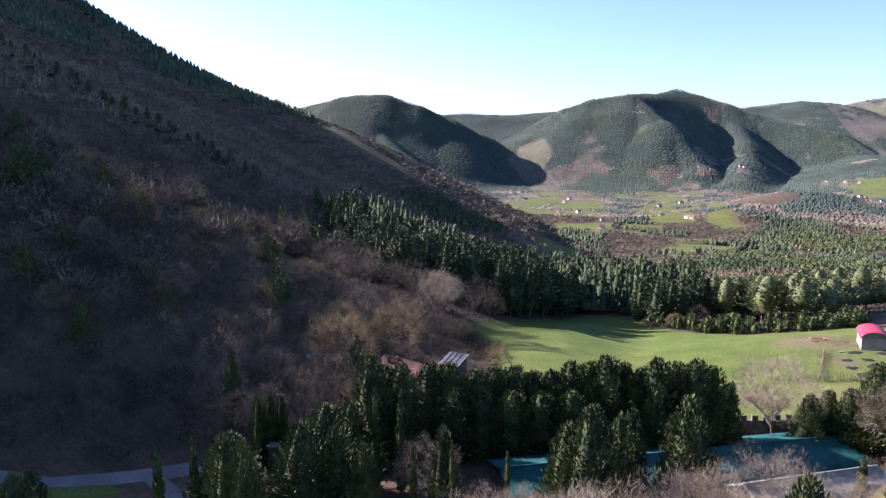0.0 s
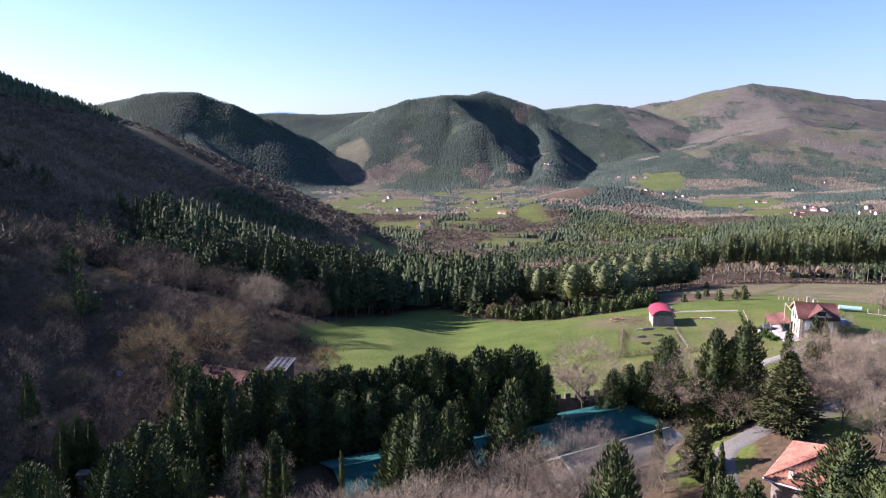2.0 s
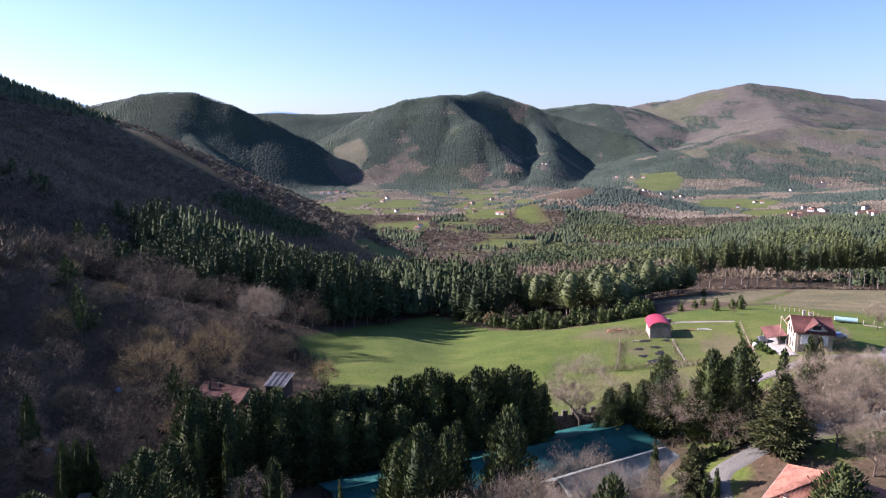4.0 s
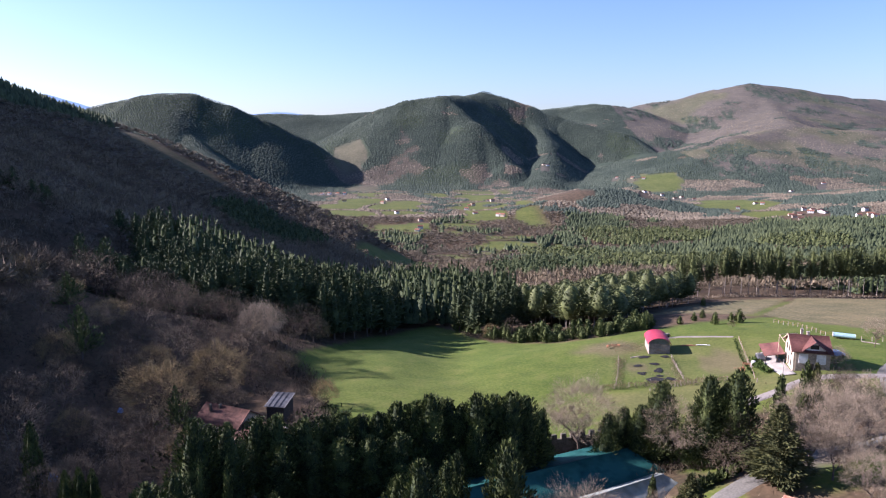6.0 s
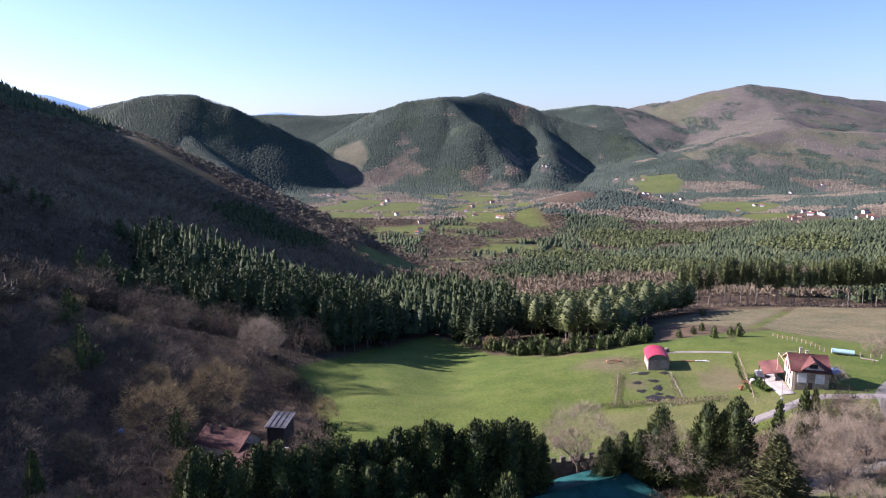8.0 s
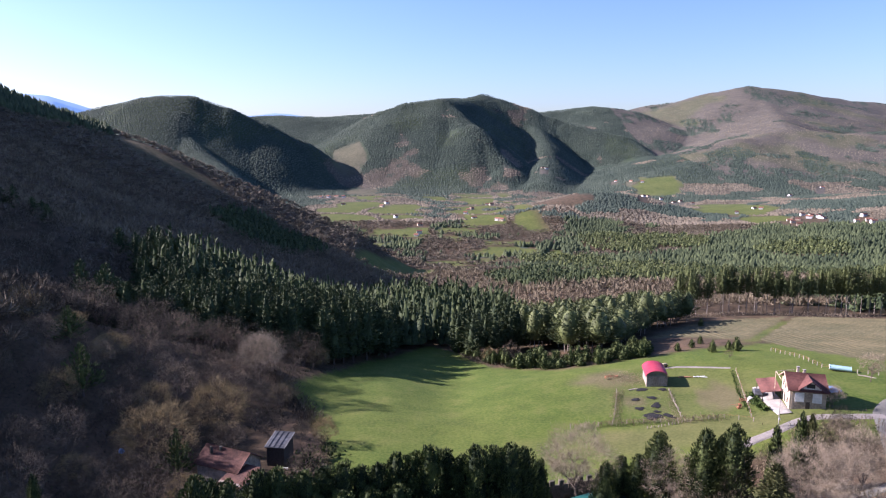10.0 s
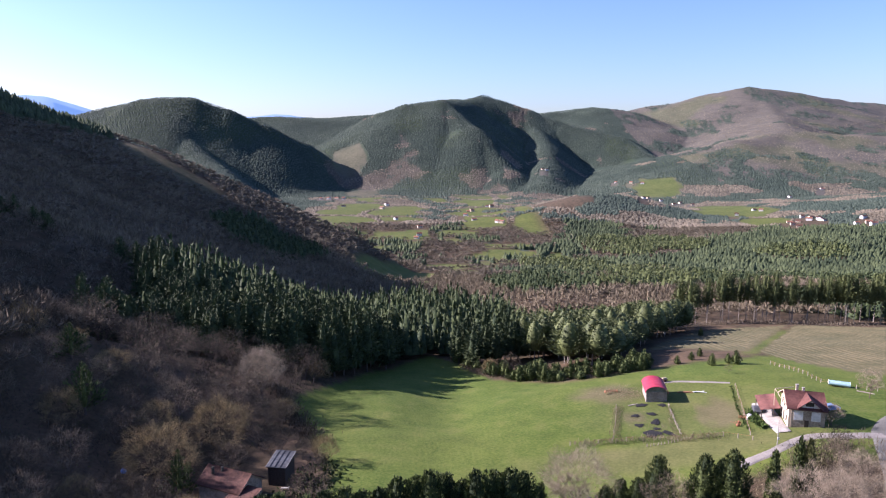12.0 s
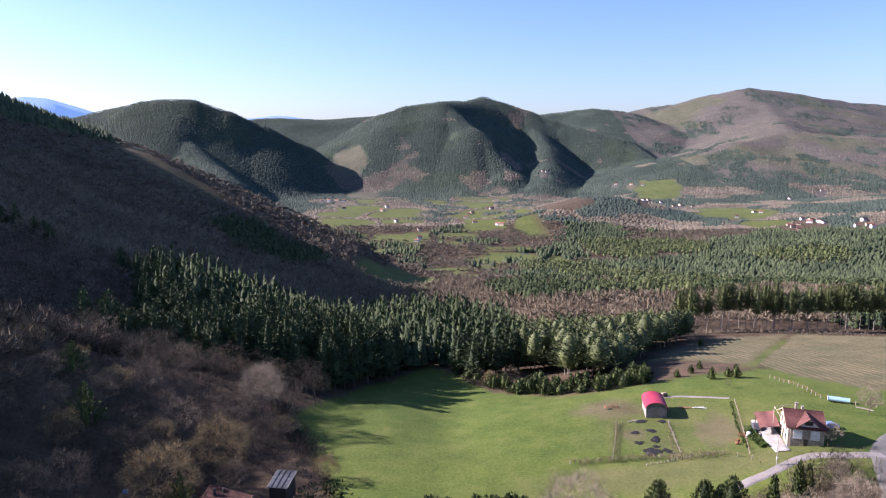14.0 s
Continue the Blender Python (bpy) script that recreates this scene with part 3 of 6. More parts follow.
def leafless(name, label, seed, h, spread, levels, twigs, mat, bark, thick=0.045, trunk=0.25, reach=1.2, fork=0.28, first=4, dome=0.65):
    rng = np.random.RandomState(seed)
    root = thing(name, Matrix.Identity(4), label, "tree")
    pieces, tips = limbs(rng, h, spread, levels, trunk, fork, 5, first)
    v, f = merged(pieces)
    part("trunk", mesh_of("trunk", v, f, bark, True), root)
    pick = rng.randint(0, len(tips), twigs)
    at, way = tips[pick, 0] + rng.normal(size=(twigs, 3)) * 0.12, tips[pick, 1] * 0.8 + rng.normal(size=(twigs, 3)) * 0.55
    # most twigs fill a rounded, lobed crown
    n = int(twigs * dome)
    q, c = rng.uniform(0, 2 * math.pi, n), rng.uniform(-0.55, 1.0, n)
    ball = np.stack([np.sqrt(1 - c * c) * np.cos(q), np.sqrt(1 - c * c) * np.sin(q), c], -1)
    lobe = 1 + 0.16 * np.sin(3 * q + 4 * c + seed) + 0.12 * np.sin(5 * q - 7 * c)
    size = np.array([0.40, 0.40, 0.36]) * h * (1.15 if fork < 0.2 else 1.0)
    at[:n] = ball * (lobe * rng.uniform(0.50, 1.0, n) ** 0.5)[:, None] * size + np.array([0, 0, h * (0.46 if fork < 0.2 else 0.60)])
    way[:n] = ball * 0.8 + rng.normal(size=(n, 3)) * 0.45
    way[:, 2] += 0.25
    way /= np.linalg.norm(way, axis=1)[:, None]
    part("crown", mesh_of("crown", *blades(at, way, reach * rng.uniform(0.5, 1.4, twigs), thick * rng.uniform(0.6, 1.3, twigs), rng), mat), root)
    top = max(float(at[:, 2].max()), 0.1) + 0.5 * reach
    return root, top


def p_cypress(k):
    return np.power(np.clip(1 - k, 0, 1), 0.55) * (0.74 + 0.26 * sstep(0, 0.35, k))


def p_pencil(k):
    return np.power(np.clip(1 - k, 0, 1), 0.45) * (0.55 + 0.45 * sstep(0, 0.3, k))


def p_row(k):
    return np.power(np.clip(1 - k, 0, 1), 0.42) * (0.8 + 0.2 * sstep(0, 0.3, k))


def p_pine(k):
    return np.power(np.clip(1 - k, 0, 1), 0.78) * (0.6 + 0.4 * sstep(0, 0.15, k)) * (0.86 + 0.14 * np.sin(k * 60.0))


def p_belt(k):
    return np.power(np.clip(1 - k, 0, 1), 0.6) * (0.5 + 0.5 * sstep(0, 0.25, k)) * (0.88 + 0.12 * np.sin(k * 44.0))


def p_dome(k):
    return np.sqrt(np.clip(1 - k * k, 0, 1)) * (0.55 + 0.45 * sstep(0, 0.35, k))


# (height, radius) that each kind is built at
KINDS = {}
KINDS["cypress"] = [(evergreen("cypress_tree", "tall dense dark green cypress with feathery sprays", 11 + i, 16, 4.4, p_cypress, 5800, CYPRESS, 0.2, 0.55, 0.68, 0.14, 0.16), 16, 4.4) for i in range(3)]
KINDS["row"] = [(evergreen("hedge_cypress_tree", "dark cypress in a tall dense windbreak row", 31 + i, 15, 4.0, p_row, 5800, CYPRESS, 0.2, 0.5, 0.68, 0.16, 0.24), 15, 4.0) for i in range(3)]
KINDS["pencil"] = [(evergreen("pencil_cypress_tree", "slender pointed pencil cypress", 51 + i, 9, 0.75, p_pencil, 1400, CYPRESS, 0.1, 2.2, 0.42, 0.2, 0.1, 0.1), 9, 0.75) for i in range(2)]
KINDS["spruce"] = [(evergreen("spruce_tree", "olive green spruce with drooping branch tips", 61 + i, 14, 4.2, p_pine, 5600, OLIVE, 0.6, 0.1, 0.75, 0.16, 0.26, 0.25, droop=0.3), 14, 4.2) for i in range(2)]
KINDS["pine"] = [(evergreen("pine_tree", "tall green pine in the woodland belt", 71 + i, 20, 3.9, p_belt, 1050, PINE, 3.0, 0.05, 1.2, 0.18, 0.30, 0.26), 20, 3.9) for i in range(4)]
KINDS["young_pine"] = [(evergreen("young_pine_tree", "small yellow-green young pine", 81 + i, 6, 1.9, p_cypress, 520, YOUNG, 0.3, 0.7, 0.65, 0.24, 0.22, 0.1), 6, 1.9) for i in range(2)]
KINDS["gum"] = [(evergreen("eucalyptus_tree", "tall eucalyptus with pale trunk and grey-green crown", 91 + i, 24, 3.3, p_dome, 1300, GUM, 10.5, 0.4, 0.8, 0.22, 0.30, 0.13, BARK_PALE, 0.4), 24, 2.7) for i in range(3)]
KINDS["gum_low"] = [(evergreen("eucalyptus_tree", "rounded olive green eucalyptus in the grove", 191 + i, 19, 4.0, p_dome, 1300, GUM, 5.5, 0.35, 0.72, 0.26, 0.26, 0.09, BARK_PALE, 0.66), 19, 4.0) for i in range(3)]
KINDS["open_pine"] = [(evergreen("open_pine_tree", "pine with ragged spreading branches above the woods", 97 + i, 13, 4.2, p_pine, 900, YOUNG, 2.0, 0.9, 1.1, 0.14, 0.4, 0.25, fill=0.2), 13, 4.2) for i in range(2)]
BARE = {}
BARE["wood"] = [leafless("bare_tree", "leafless broadleaf tree with a brown haze of twigs", 101 + i, 11, 0.5, 3, 1900, TWIG, BARK, 0.026, 0.16, 0.9, first=3, dome=0.85) for i in range(5)]
BARE["gold"] = [leafless("golden_bush", "rounded leafless willow bush with golden twigs", 121 + i, 8, 0.62, 3, 7000, TWIG_GOLD, BARK, 0.013, 0.14, 0.75, 0.16, 6, 0.92) for i in range(2)]
BARE["pale"] = [leafless("pale_bare_tree", "leafless tree with pale pinkish grey twigs", 131 + i, 10, 0.48, 4, 15000, TWIG_PALE, BARK_PALE, 0.0065, 0.11, 0.45, dome=0.62) for i in range(3)]
BARE["oak"] = [leafless("bare_oak_tree", "large spreading leafless tree in the pasture", 141 + i, 13, 0.55, 4, 12000, TWIG_PALE, BARK, 0.014, 0.26, 0.7, dome=0.72) for i in range(2)]
used_bases = set()
spots = []


def clear_of(x, y, away):
    return all((x - a) ** 2 + (y - b) ** 2 > away * away for a, b in spots_single)


def ground_at(x, y):
    return float(height(np.array([x]), np.array([y]))[0])


def plant(kind, x, y, top=None, h=None, r=None, turn=None, group="", label=""):
    """Sets a tree of a kind on the ground: up to the height top, or h metres high."""
    rnd = random.Random(int(x * 131 + y * 977))
    pool = KINDS.get(kind) or BARE[kind]
    pick = rnd.choice(pool)
    base, bh = pick[0], pick[1]
    z = ground_at(x, y)
    hh = h if h else max(3.0, top - z)
    sz = hh / bh
    spots.append((x, y))
    if r and len(pick) == 2:
        pick = (base, bh, 0.44 * bh)
    if kind in ("cypress", "row"):
        r = 1.28 * r
    sxy = r / pick[2] if r else sz * rnd.uniform(0.9, 1.1)
    m = Matrix.LocRotScale((x, y, z - 0.05), Euler((0, 0, turn if turn is not None else rnd.uniform(0, 6.28))), (sxy, sxy, sz))
    if base.name not in used_bases:
        used_bases.add(base.name)
        base.matrix_basis = m
        ob = base
    else:
        ob = copy_thing(base, Matrix.Identity(4))
        ob.matrix_basis = m
    return tagged(ob, label, group=group)


def drop_unused():
    for pool in (*KINDS.values(), *BARE.values()):
        for pick in pool:
            if pick[0].name not in used_bases:
                for o in (*pick[0].children_recursive, pick[0]):
                    bpy.data.objects.remove(o)


for x, y, top, r in [(-2.7, 78, 0.3, 4.2), (-5.7, 81, -3.3, 3.2), (0.4, 82, -1.9, 2.6), (1.8, 86, -2.5, 2.2), (8.1, 82, 1, 3.9), (15.9, 62, 2.1, 3.6), (24.9, 58, 0.6, 3.2), (29.1, 62, -1.7, 2.6), (40.3, 66, 1.1, 4.4), (40, 60, 0.4, 3.5), (-39.6, 62, -0.7, 2.6), (-36.3, 60, -0, 2.4), (-36, 96, -2, 4.2), (-32, 98, -3.7, 4), (-35.5, 101, -5.2, 3.4), (-35.9, 72, -3, 4.4), (-36.4, 80, -3.7, 4.6), (-35.3, 86, -5.6, 3.6), (-32.5, 74, -3.9, 3.2), (-28.1, 72, -4.6, 2.4)]:
    plant("cypress", x, y, top, r=r, group="garden cypresses")
for x, y, top, r in [(34, 114, -7.3, 3), (37, 113, -2.6, 3.6), (31.5, 116, -8.4, 2.4), (28.4, 114, -8.7, 2.6), (42.7, 107, 0.4, 3.6), (46.3, 105, 2.2, 3.5), (46.7, 110, -2, 3.2), (41.2, 108, -5.3, 2.6), (16.7, 112, -7.1, 1.9), (-54.8, 95, -9.6, 1.3), (-53.3, 96, -9.6, 1.3), (-51.9, 97, -10.4, 1.2), (-20.7, 80, -4.9, 2), (-64.1, 103, -5.4, 1.6), (-45.8, 72, -5.1, 4.4), (-63.4, 58, -6, 3.2), (-65.3, 62, -7.9, 2.2), (-51.9, 90, -7.8, 1.3), (-50.5, 91, -7.8, 1.3), (-49.2, 92, -8.3, 1.2)]:
    plant("cypress", x, y, top, r=r, group="garden cypresses")
for x, y, top, r in [(-29.3, 104, -5.3, 3.2), (-26.3, 105, -5.4, 3.2), (-22.2, 106, -6.5, 3.4), (-19.4, 108, -6.7, 3), (-16.3, 108, -6, 3.4), (-13.3, 109, -7, 3.2), (-10.4, 109, -6.6, 3), (-7.4, 110, -5.2, 3.4), (-4.4, 110, -5, 3.2), (-1.9, 109, -3.5, 3.6), (0.6, 111, -5.1, 3.4), (3.1, 109, -5.2, 2.6), (5.5, 108, -3, 3.4), (8.4, 110, -4, 3.4), (11.4, 109, -3, 3.6), (13.7, 110, -4.2, 3)]:
    plant("row", x, y, top, r=r, group="cypress windbreak")
for x, y, top, r in [(-25, 102, -8.5, 3.4), (-20.5, 103, -9, 3.2), (-16, 104, -9, 3.4), (-11.5, 105, -9, 3.2), (-7, 105.5, -8.5, 3)]:
    plant("row", x, y, top, r=r, group="cypress windbreak")
for x, y, top, r in [(-28.9, 88, -4.2, 0.9), (-31.9, 86, -3.5, 0.75), (-23.1, 75, -5.2, 0.6), (-17.7, 72, -3.8, 0.6), (-11.6, 73, -4.3, 0.6), (29.4, 92, -9, 0.95), (30.3, 76, -5, 0.65), (32.4, 78, -5.4, 0.75), (56.3, 112, -1.3, 1.5), (61, 113, 0.8, 1.5), (-28.6, 76, -6.5, 0.6), (-31.7, 80, -7.4, 0.6), (-51.3, 66, -5.9, 0.9), (-49.3, 70, -5.5, 0.75)]:
    plant("pencil", x, y, top, r=r, group="pencil cypresses")
for x, y, top, r in [(47.8, 94, 0.8, 4.4), (34.1, 90, -7.6, 2.8), (62.1, 112, 0.9, 2.2)]:
    plant("spruce", x, y, top, r=r, group="garden spruces")
for x, y, top in [(-0.9, 64, -1.3), (-4.5, 60, -0.8), (2.5, 62, -1.3), (-8.1, 64, -3.2), (7.2, 72, -2.6), (9.6, 74, -3.1), (11.8, 70, -2.7), (16.4, 80, -3.2), (18.7, 81, -4.6), (21.3, 84, -8.1), (-12.3, 66, -4.3), (29.3, 88, -9.1), (25.8, 86, -9), (-24, 84, -8.5), (4.9, 62, -1)]:
    plant("pale", x, y, top, group="pale garden trees")
for x, y, top in [(24.5, 119, -3.3), (38.8, 109, -3.5), (53.4, 96, 4.4), (61.1, 100, 1.2), (70.2, 110, -0.3), (54.6, 92, 0), (53.8, 99, -2.3), (54.9, 84, -1), (108, 170, -6.5), (87.3, 150, -7.8), (79.1, 132, -7.9), (-49.5, 184, -5.1)]:
    plant("oak", x, y, top, group="large bare trees")
for x, y, h in [(64, 118, 6), (68, 124, 7), (72, 119, 5.5), (75, 127, 7), (79, 132, 6), (70, 130, 5), (62, 125, 5), (66, 112, 6.5), (82, 137, 5.5), (77, 122, 6), (60, 113, 5), (73, 134, 4.5)]:
    plant("wood", x, y, h=h, group="bare shrubs on the bank")
for x, y, top in [(42.1, 98, -6.2), (35.4, 113, -11.8), (46.4, 100, -7), (46.6, 103, -3.6), (-59.6, 98, -10.2), (-25.6, 128, -11.9), (23.7, 236, -23.3), (84.4, 200, -15.6)]:
    plant("wood", x, y, top, group="bare shrubs")
for x, y, h, r in [(-51.6, 116.5, 11.5, 5.2), (-57, 112, 10, 4.6), (-64, 118, 11, 5), (-46, 112, 9, 4.2), (-71, 110.4, 15, 5.5), (-66, 103, 11, 4.6), (-58, 103, 9, 4), (-78, 119, 13, 5.4), (-73.5, 128.5, 12.5, 5.4), (-52, 105, 8, 4), (-85, 112, 13, 5.4), (-61, 125, 9, 4.6)]:
    plant("wood", x, y, h=h, r=r, group="bare trees above the lane")
for x, y, h, r in [(-50, 187, 14, 5.5), (-53, 177, 12, 5), (-47, 166, 11, 5), (-44, 158, 10, 4.6), (-39, 152, 9, 4), (-56, 196, 12, 5), (-58, 168, 12, 5.5), (-52, 208, 12, 5), (-63, 160, 12, 5.5), (-66, 144, 11, 5.5), (-46, 143, 8, 4)]:
    plant("wood", x, y, h=h, r=r, group="bare trees along the pasture")
for x, y, top in [(-100.3, 110, 0.2), (-94.1, 126, -0.5), (-127.1, 136, 11.1), (-158.4, 158, 28.4), (-154.1, 160, 26.5), (-122.3, 158, 15.4)]:
    plant("open_pine", x, y, top, group="hillside pines")
for x, y, top in [(-66.1, 154, -8.3), (-99.2, 136, -0.9), (-108.7, 138, 2.2), (-47.1, 120, -13.6), (-69.2, 124, -11.5), (-26.6, 150, -15.1), (17.3, 248, -29.4)]:
    plant("gold", x, y, top, group="golden bushes")
for x, y, top in [(87.8, 232, -21), (85, 214, -16.9), (92.6, 214, -16), (90.9, 216, -17.6), (76.8, 222, -20.6), (82.8, 226, -20.6), (113.5, 300, -32.6)]:
    plant("young_pine", x, y, top, group="young pines")
for x, y, top, r in [(-51.4, 153, -6.8, 6.5), (-58.2, 136, -5.6, 7), (-42.1, 178, -17.5, 3.6), (-107.2, 176, 8.4, 4.5), (-84, 172, -1.8, 4.5), (-126.3, 160, 17.4, 6), (-114.7, 170, 11.5, 5), (-114.3, 186, 7.5, 3), (-96.1, 176, 2.8, 4)]:
    plant("gold", x, y, top, r=r, group="golden bushes")
for x, y, top, r in [(-54.2, 168, -11.1, 6.5), (-71.6, 180, -3.3, 5.5), (-76.2, 174, -0.3, 5), (-61.3, 184, -8.4, 5), (-79.9, 124, -4.9, 6), (-78.4, 140, -3.5, 3.5), (-97.5, 136, 3, 5), (-104.8, 134, 3.1, 3.4), (-142.2, 148, 21.4, 6), (-135.8, 154, 19.8, 5), (-80.3, 124, -4.1, 5.5)]:
    plant("wood", x, y, top, r=r, group="bare shrubs")
for x, y, top, r in [(-53.6, 198, -9.3, 5.5)]:
    plant("oak", x, y, top, r=r, group="large bare trees")
for x, y, top, r in [(-94, 172, 4.2, 4), (-154.3, 152, 27.7, 6)]:
    plant("open_pine", x, y, top, r=r, group="hillside pines")

rng = np.random.RandomState(19)
for x in np.arange(-345, -186, 5.6):
    plant("pine", x, 338 + rng.uniform(-4, 4), h=rng.uniform(9, 14), r=rng.uniform(2.6, 3.6), group="pines along the spur")
for x, y, top, r in [(-131, 322, 5.5, 5.2), (-127, 314, 3.5, 5), (-137, 328, 4, 5), (-124, 306, 1.5, 4.6), (-119, 300, -0.5, 4.6), (-133, 310, 2, 4.6), (-140, 318, 3, 4.4), (-127, 290, -3.5, 5), (-120, 286, -5.5, 4.8), (-114, 280, -6.5, 4.6), (-89, 244, -5.6, 4.4), (-94, 250, -7, 4.2), (-84.8, 224, -9, 2.8), (-151.5, 327, 4, 4.6)]:
    plant("pine", x, y, top, r=r, group="tall pines at the head of the belt")

spots_single = list(spots)

# scattered woods that can be told apart: the hillside's bare trees and the pine belt's front
def jitter_grid(x0, x1, y0, y1, step, seed):
    rng = np.random.RandomState(seed)
    gx, gy = np.meshgrid(np.arange(x0, x1, step), np.arange(y0, y1, step))
    gx = gx + rng.uniform(-0.45, 0.45, gx.shape) * step
    gy = gy + rng.uniform(-0.45, 0.45, gy.shape) * step
    return gx.ravel(), gy.ravel(), rng


def in_wedge(x, y, lo=-51.0, hi=35.0):
    a = np.degrees(np.arctan2(x, y))
    return (a > lo) & (a < hi)


gx, gy, rng = jitter_grid(-190, 0, 95, 262, 8.4, 5)
gk = wood_of(gx, gy, height(gx, gy))
taken = np.zeros(len(gx), bool)
count = 0
for i in np.where((gk == 2) & in_wedge(gx, gy))[0]:
    x, y = gx[i], gy[i]
    if count >= 230 or math.hypot(x + 40, y - 129) < 11 or math.hypot(x + 34, y - 140) < 5 or x > -26 and y < 150 or not clear_of(x, y, 5.5):
        continue
    q = rng.rand()
    if q < 0.06:
        plant("gold", x, y, h=rng.uniform(7, 10), group="hillside trees")
    elif q < 0.11:
        plant("open_pine", x, y, h=rng.uniform(10, 14), group="hillside trees")
    elif q < 0.38:
        plant("wood", x, y, h=rng.uniform(11, 15), group="hillside trees")
    else:
        plant("wood", x, y, h=rng.uniform(7.5, 11), group="hillside trees")
    taken[i] = True
    count += 1
gx, gy, rng = jitter_grid(-150, 40, 215, 330, 6.4, 6)
gk = wood_of(gx, gy, height(gx, gy))
belt_edge = np.interp(gx, MEADOW_X, MEADOW_Y)
chosen = np.where((gk == 1) & in_wedge(gx, gy))[0]
chosen = chosen[np.argsort(gy[chosen] - 0.25 * np.abs(gx[chosen]))][:170]
belt_xy = {(round(gx[i]), round(gy[i])) for i in chosen}
for i in chosen:
    plant("pine", gx[i], gy[i], h=rng.uniform(16, 25), r=rng.uniform(3.8, 5.2), group="pine belt")
gx, gy, rng = jitter_grid(34, 118, 236, 330, 6.4, 7)
gk = wood_of(gx, gy, height(gx, gy))
for i in np.where(gk == 3)[0][:140]:
    plant("gum_low", gx[i], gy[i], h=rng.uniform(12, 18), r=rng.uniform(4.6, 6.6), group="eucalyptus grove")
gx, gy, rng = jitter_grid(126, 226, 335, 366, 6.0, 8)
for i in np.where((gy > 352 - 0.12 * (gx - 118)) & (gy < 366 - 0.12 * (gx - 118)))[0][:84]:
    plant("gum", gx[i], gy[i], h=rng.uniform(19, 27), group="eucalyptus stand behind the field")
gx, gy, rng = jitter_grid(116, 222, 331, 352, 4.5, 9)
for i in np.where((gy > 343 - 0.12 * (gx - 118)) & (gy < 352 - 0.12 * (gx - 118)))[0][:24]:
    plant("wood", gx[i], gy[i], h=rng.uniform(2.5, 5), group="scrub before the eucalyptus stand")

# bare trees between the hill's foot and the lane
gx, gy, rng = jitter_grid(-112, -50, 82, 120, 6.0, 10)
lane = np.interp(gx, [-112, -95, -80, -70, -62, -53, -46], [68, 72, 76.5, 81, 86, 93, 97])
for i in np.where((gy > lane + 5.5) & in_wedge(gx, gy) & ~((gy > 106) & (wood_of(gx, gy, height(gx, gy)) == 2)))[0][:40]:
    plant("wood", gx[i], gy[i], h=rng.uniform(6, 11), group="trees along the lane")


# ---- woods further off: one body of trees of each kind ----
def template_conifer(rng, layers, sides):
    pieces = []
    for i in range(layers):
        z0, z1 = 0.12 + 0.8 * i / layers, min(1.0, 0.12 + 0.8 * (i + 1.75) / layers)
        r = 0.5 * (1 - 0.8 * i / layers)
        q = np.arange(sides) * 2 * math.pi / sides + rng.uniform(0, 6)
        rr = r * rng.uniform(0.7, 1.15, sides)
        ring = np.stack([rr * np.cos(q), rr * np.sin(q), z0 + rng.uniform(-0.05, 0.05, sides)], -1)
        v = np.concatenate([ring, [[0, 0, z1]]])
        f = np.array([(k, (k + 1) % sides, sides) for k in range(sides)])
        pieces.append((v, f))
    return merged(pieces)


def template_fuzz(rng, n, lean=0.5, thick=1.0, reach=1.0):
    q, c = rng.uniform(0, 2 * math.pi, n), rng.uniform(-0.2, 1.0, n)
    s = np.sqrt(1 - c * c)
    out = np.stack([s * np.cos(q), s * np.sin(q), c], -1)
    at = out * rng.uniform(0.2, 0.62 + 0.4 * (1 - reach), (n, 1)) * np.array([0.5, 0.5, 0.42]) + np.array([0, 0, 0.5])
    way = out + np.array([0, 0, lean]) + rng.normal(size=(n, 3)) * 0.4
    way /= np.linalg.norm(way, axis=1)[:, None]
    return blades(at, way, reach * rng.uniform(0.25, 0.5, n), thick * rng.uniform(0.035, 0.07, n), rng)


def template_mound(rng, sides):
    q = np.arange(sides) * 2 * math.pi / sides + rng.uniform(0, 6)
    r = 0.5 * rng.uniform(0.75, 1.15, sides)
    v = np.concatenate([np.stack([r * np.cos(q), r * np.sin(q), 0.1 + rng.uniform(-0.1, 0.1, sides)], -1), [[rng.uniform(-0.15, 0.15), rng.uniform(-0.15, 0.15), 0.85]]])
    return v, np.array([(k, (k + 1) % sides, sides) for k in range(sides)])


def template_pine(rng, n):
    at, out, k = crown_points(rng, n, 1.0, 0.5, p_pine, 0.18, 0.15)
    way = out * (1.2 - 0.4 * k[:, None]) + rng.normal(size=at.shape) * 0.25
    way[:, 2] += 0.15 + 0.6 * k
    way /= np.linalg.norm(way, axis=1)[:, None]
    at[:, 2] = np.clip(at[:, 2], 0.1, 0.96)
    ring = template_conifer(rng, 1, 5)
    ring[0][:, :2] *= 0.75
    return merged([tufts(at, way, (30.0 / n) ** 0.5 * rng.uniform(0.14, 0.27, len(at)), (30.0 / n) ** 0.5 * rng.uniform(0.05, 0.09, len(at)), rng, False), ring])


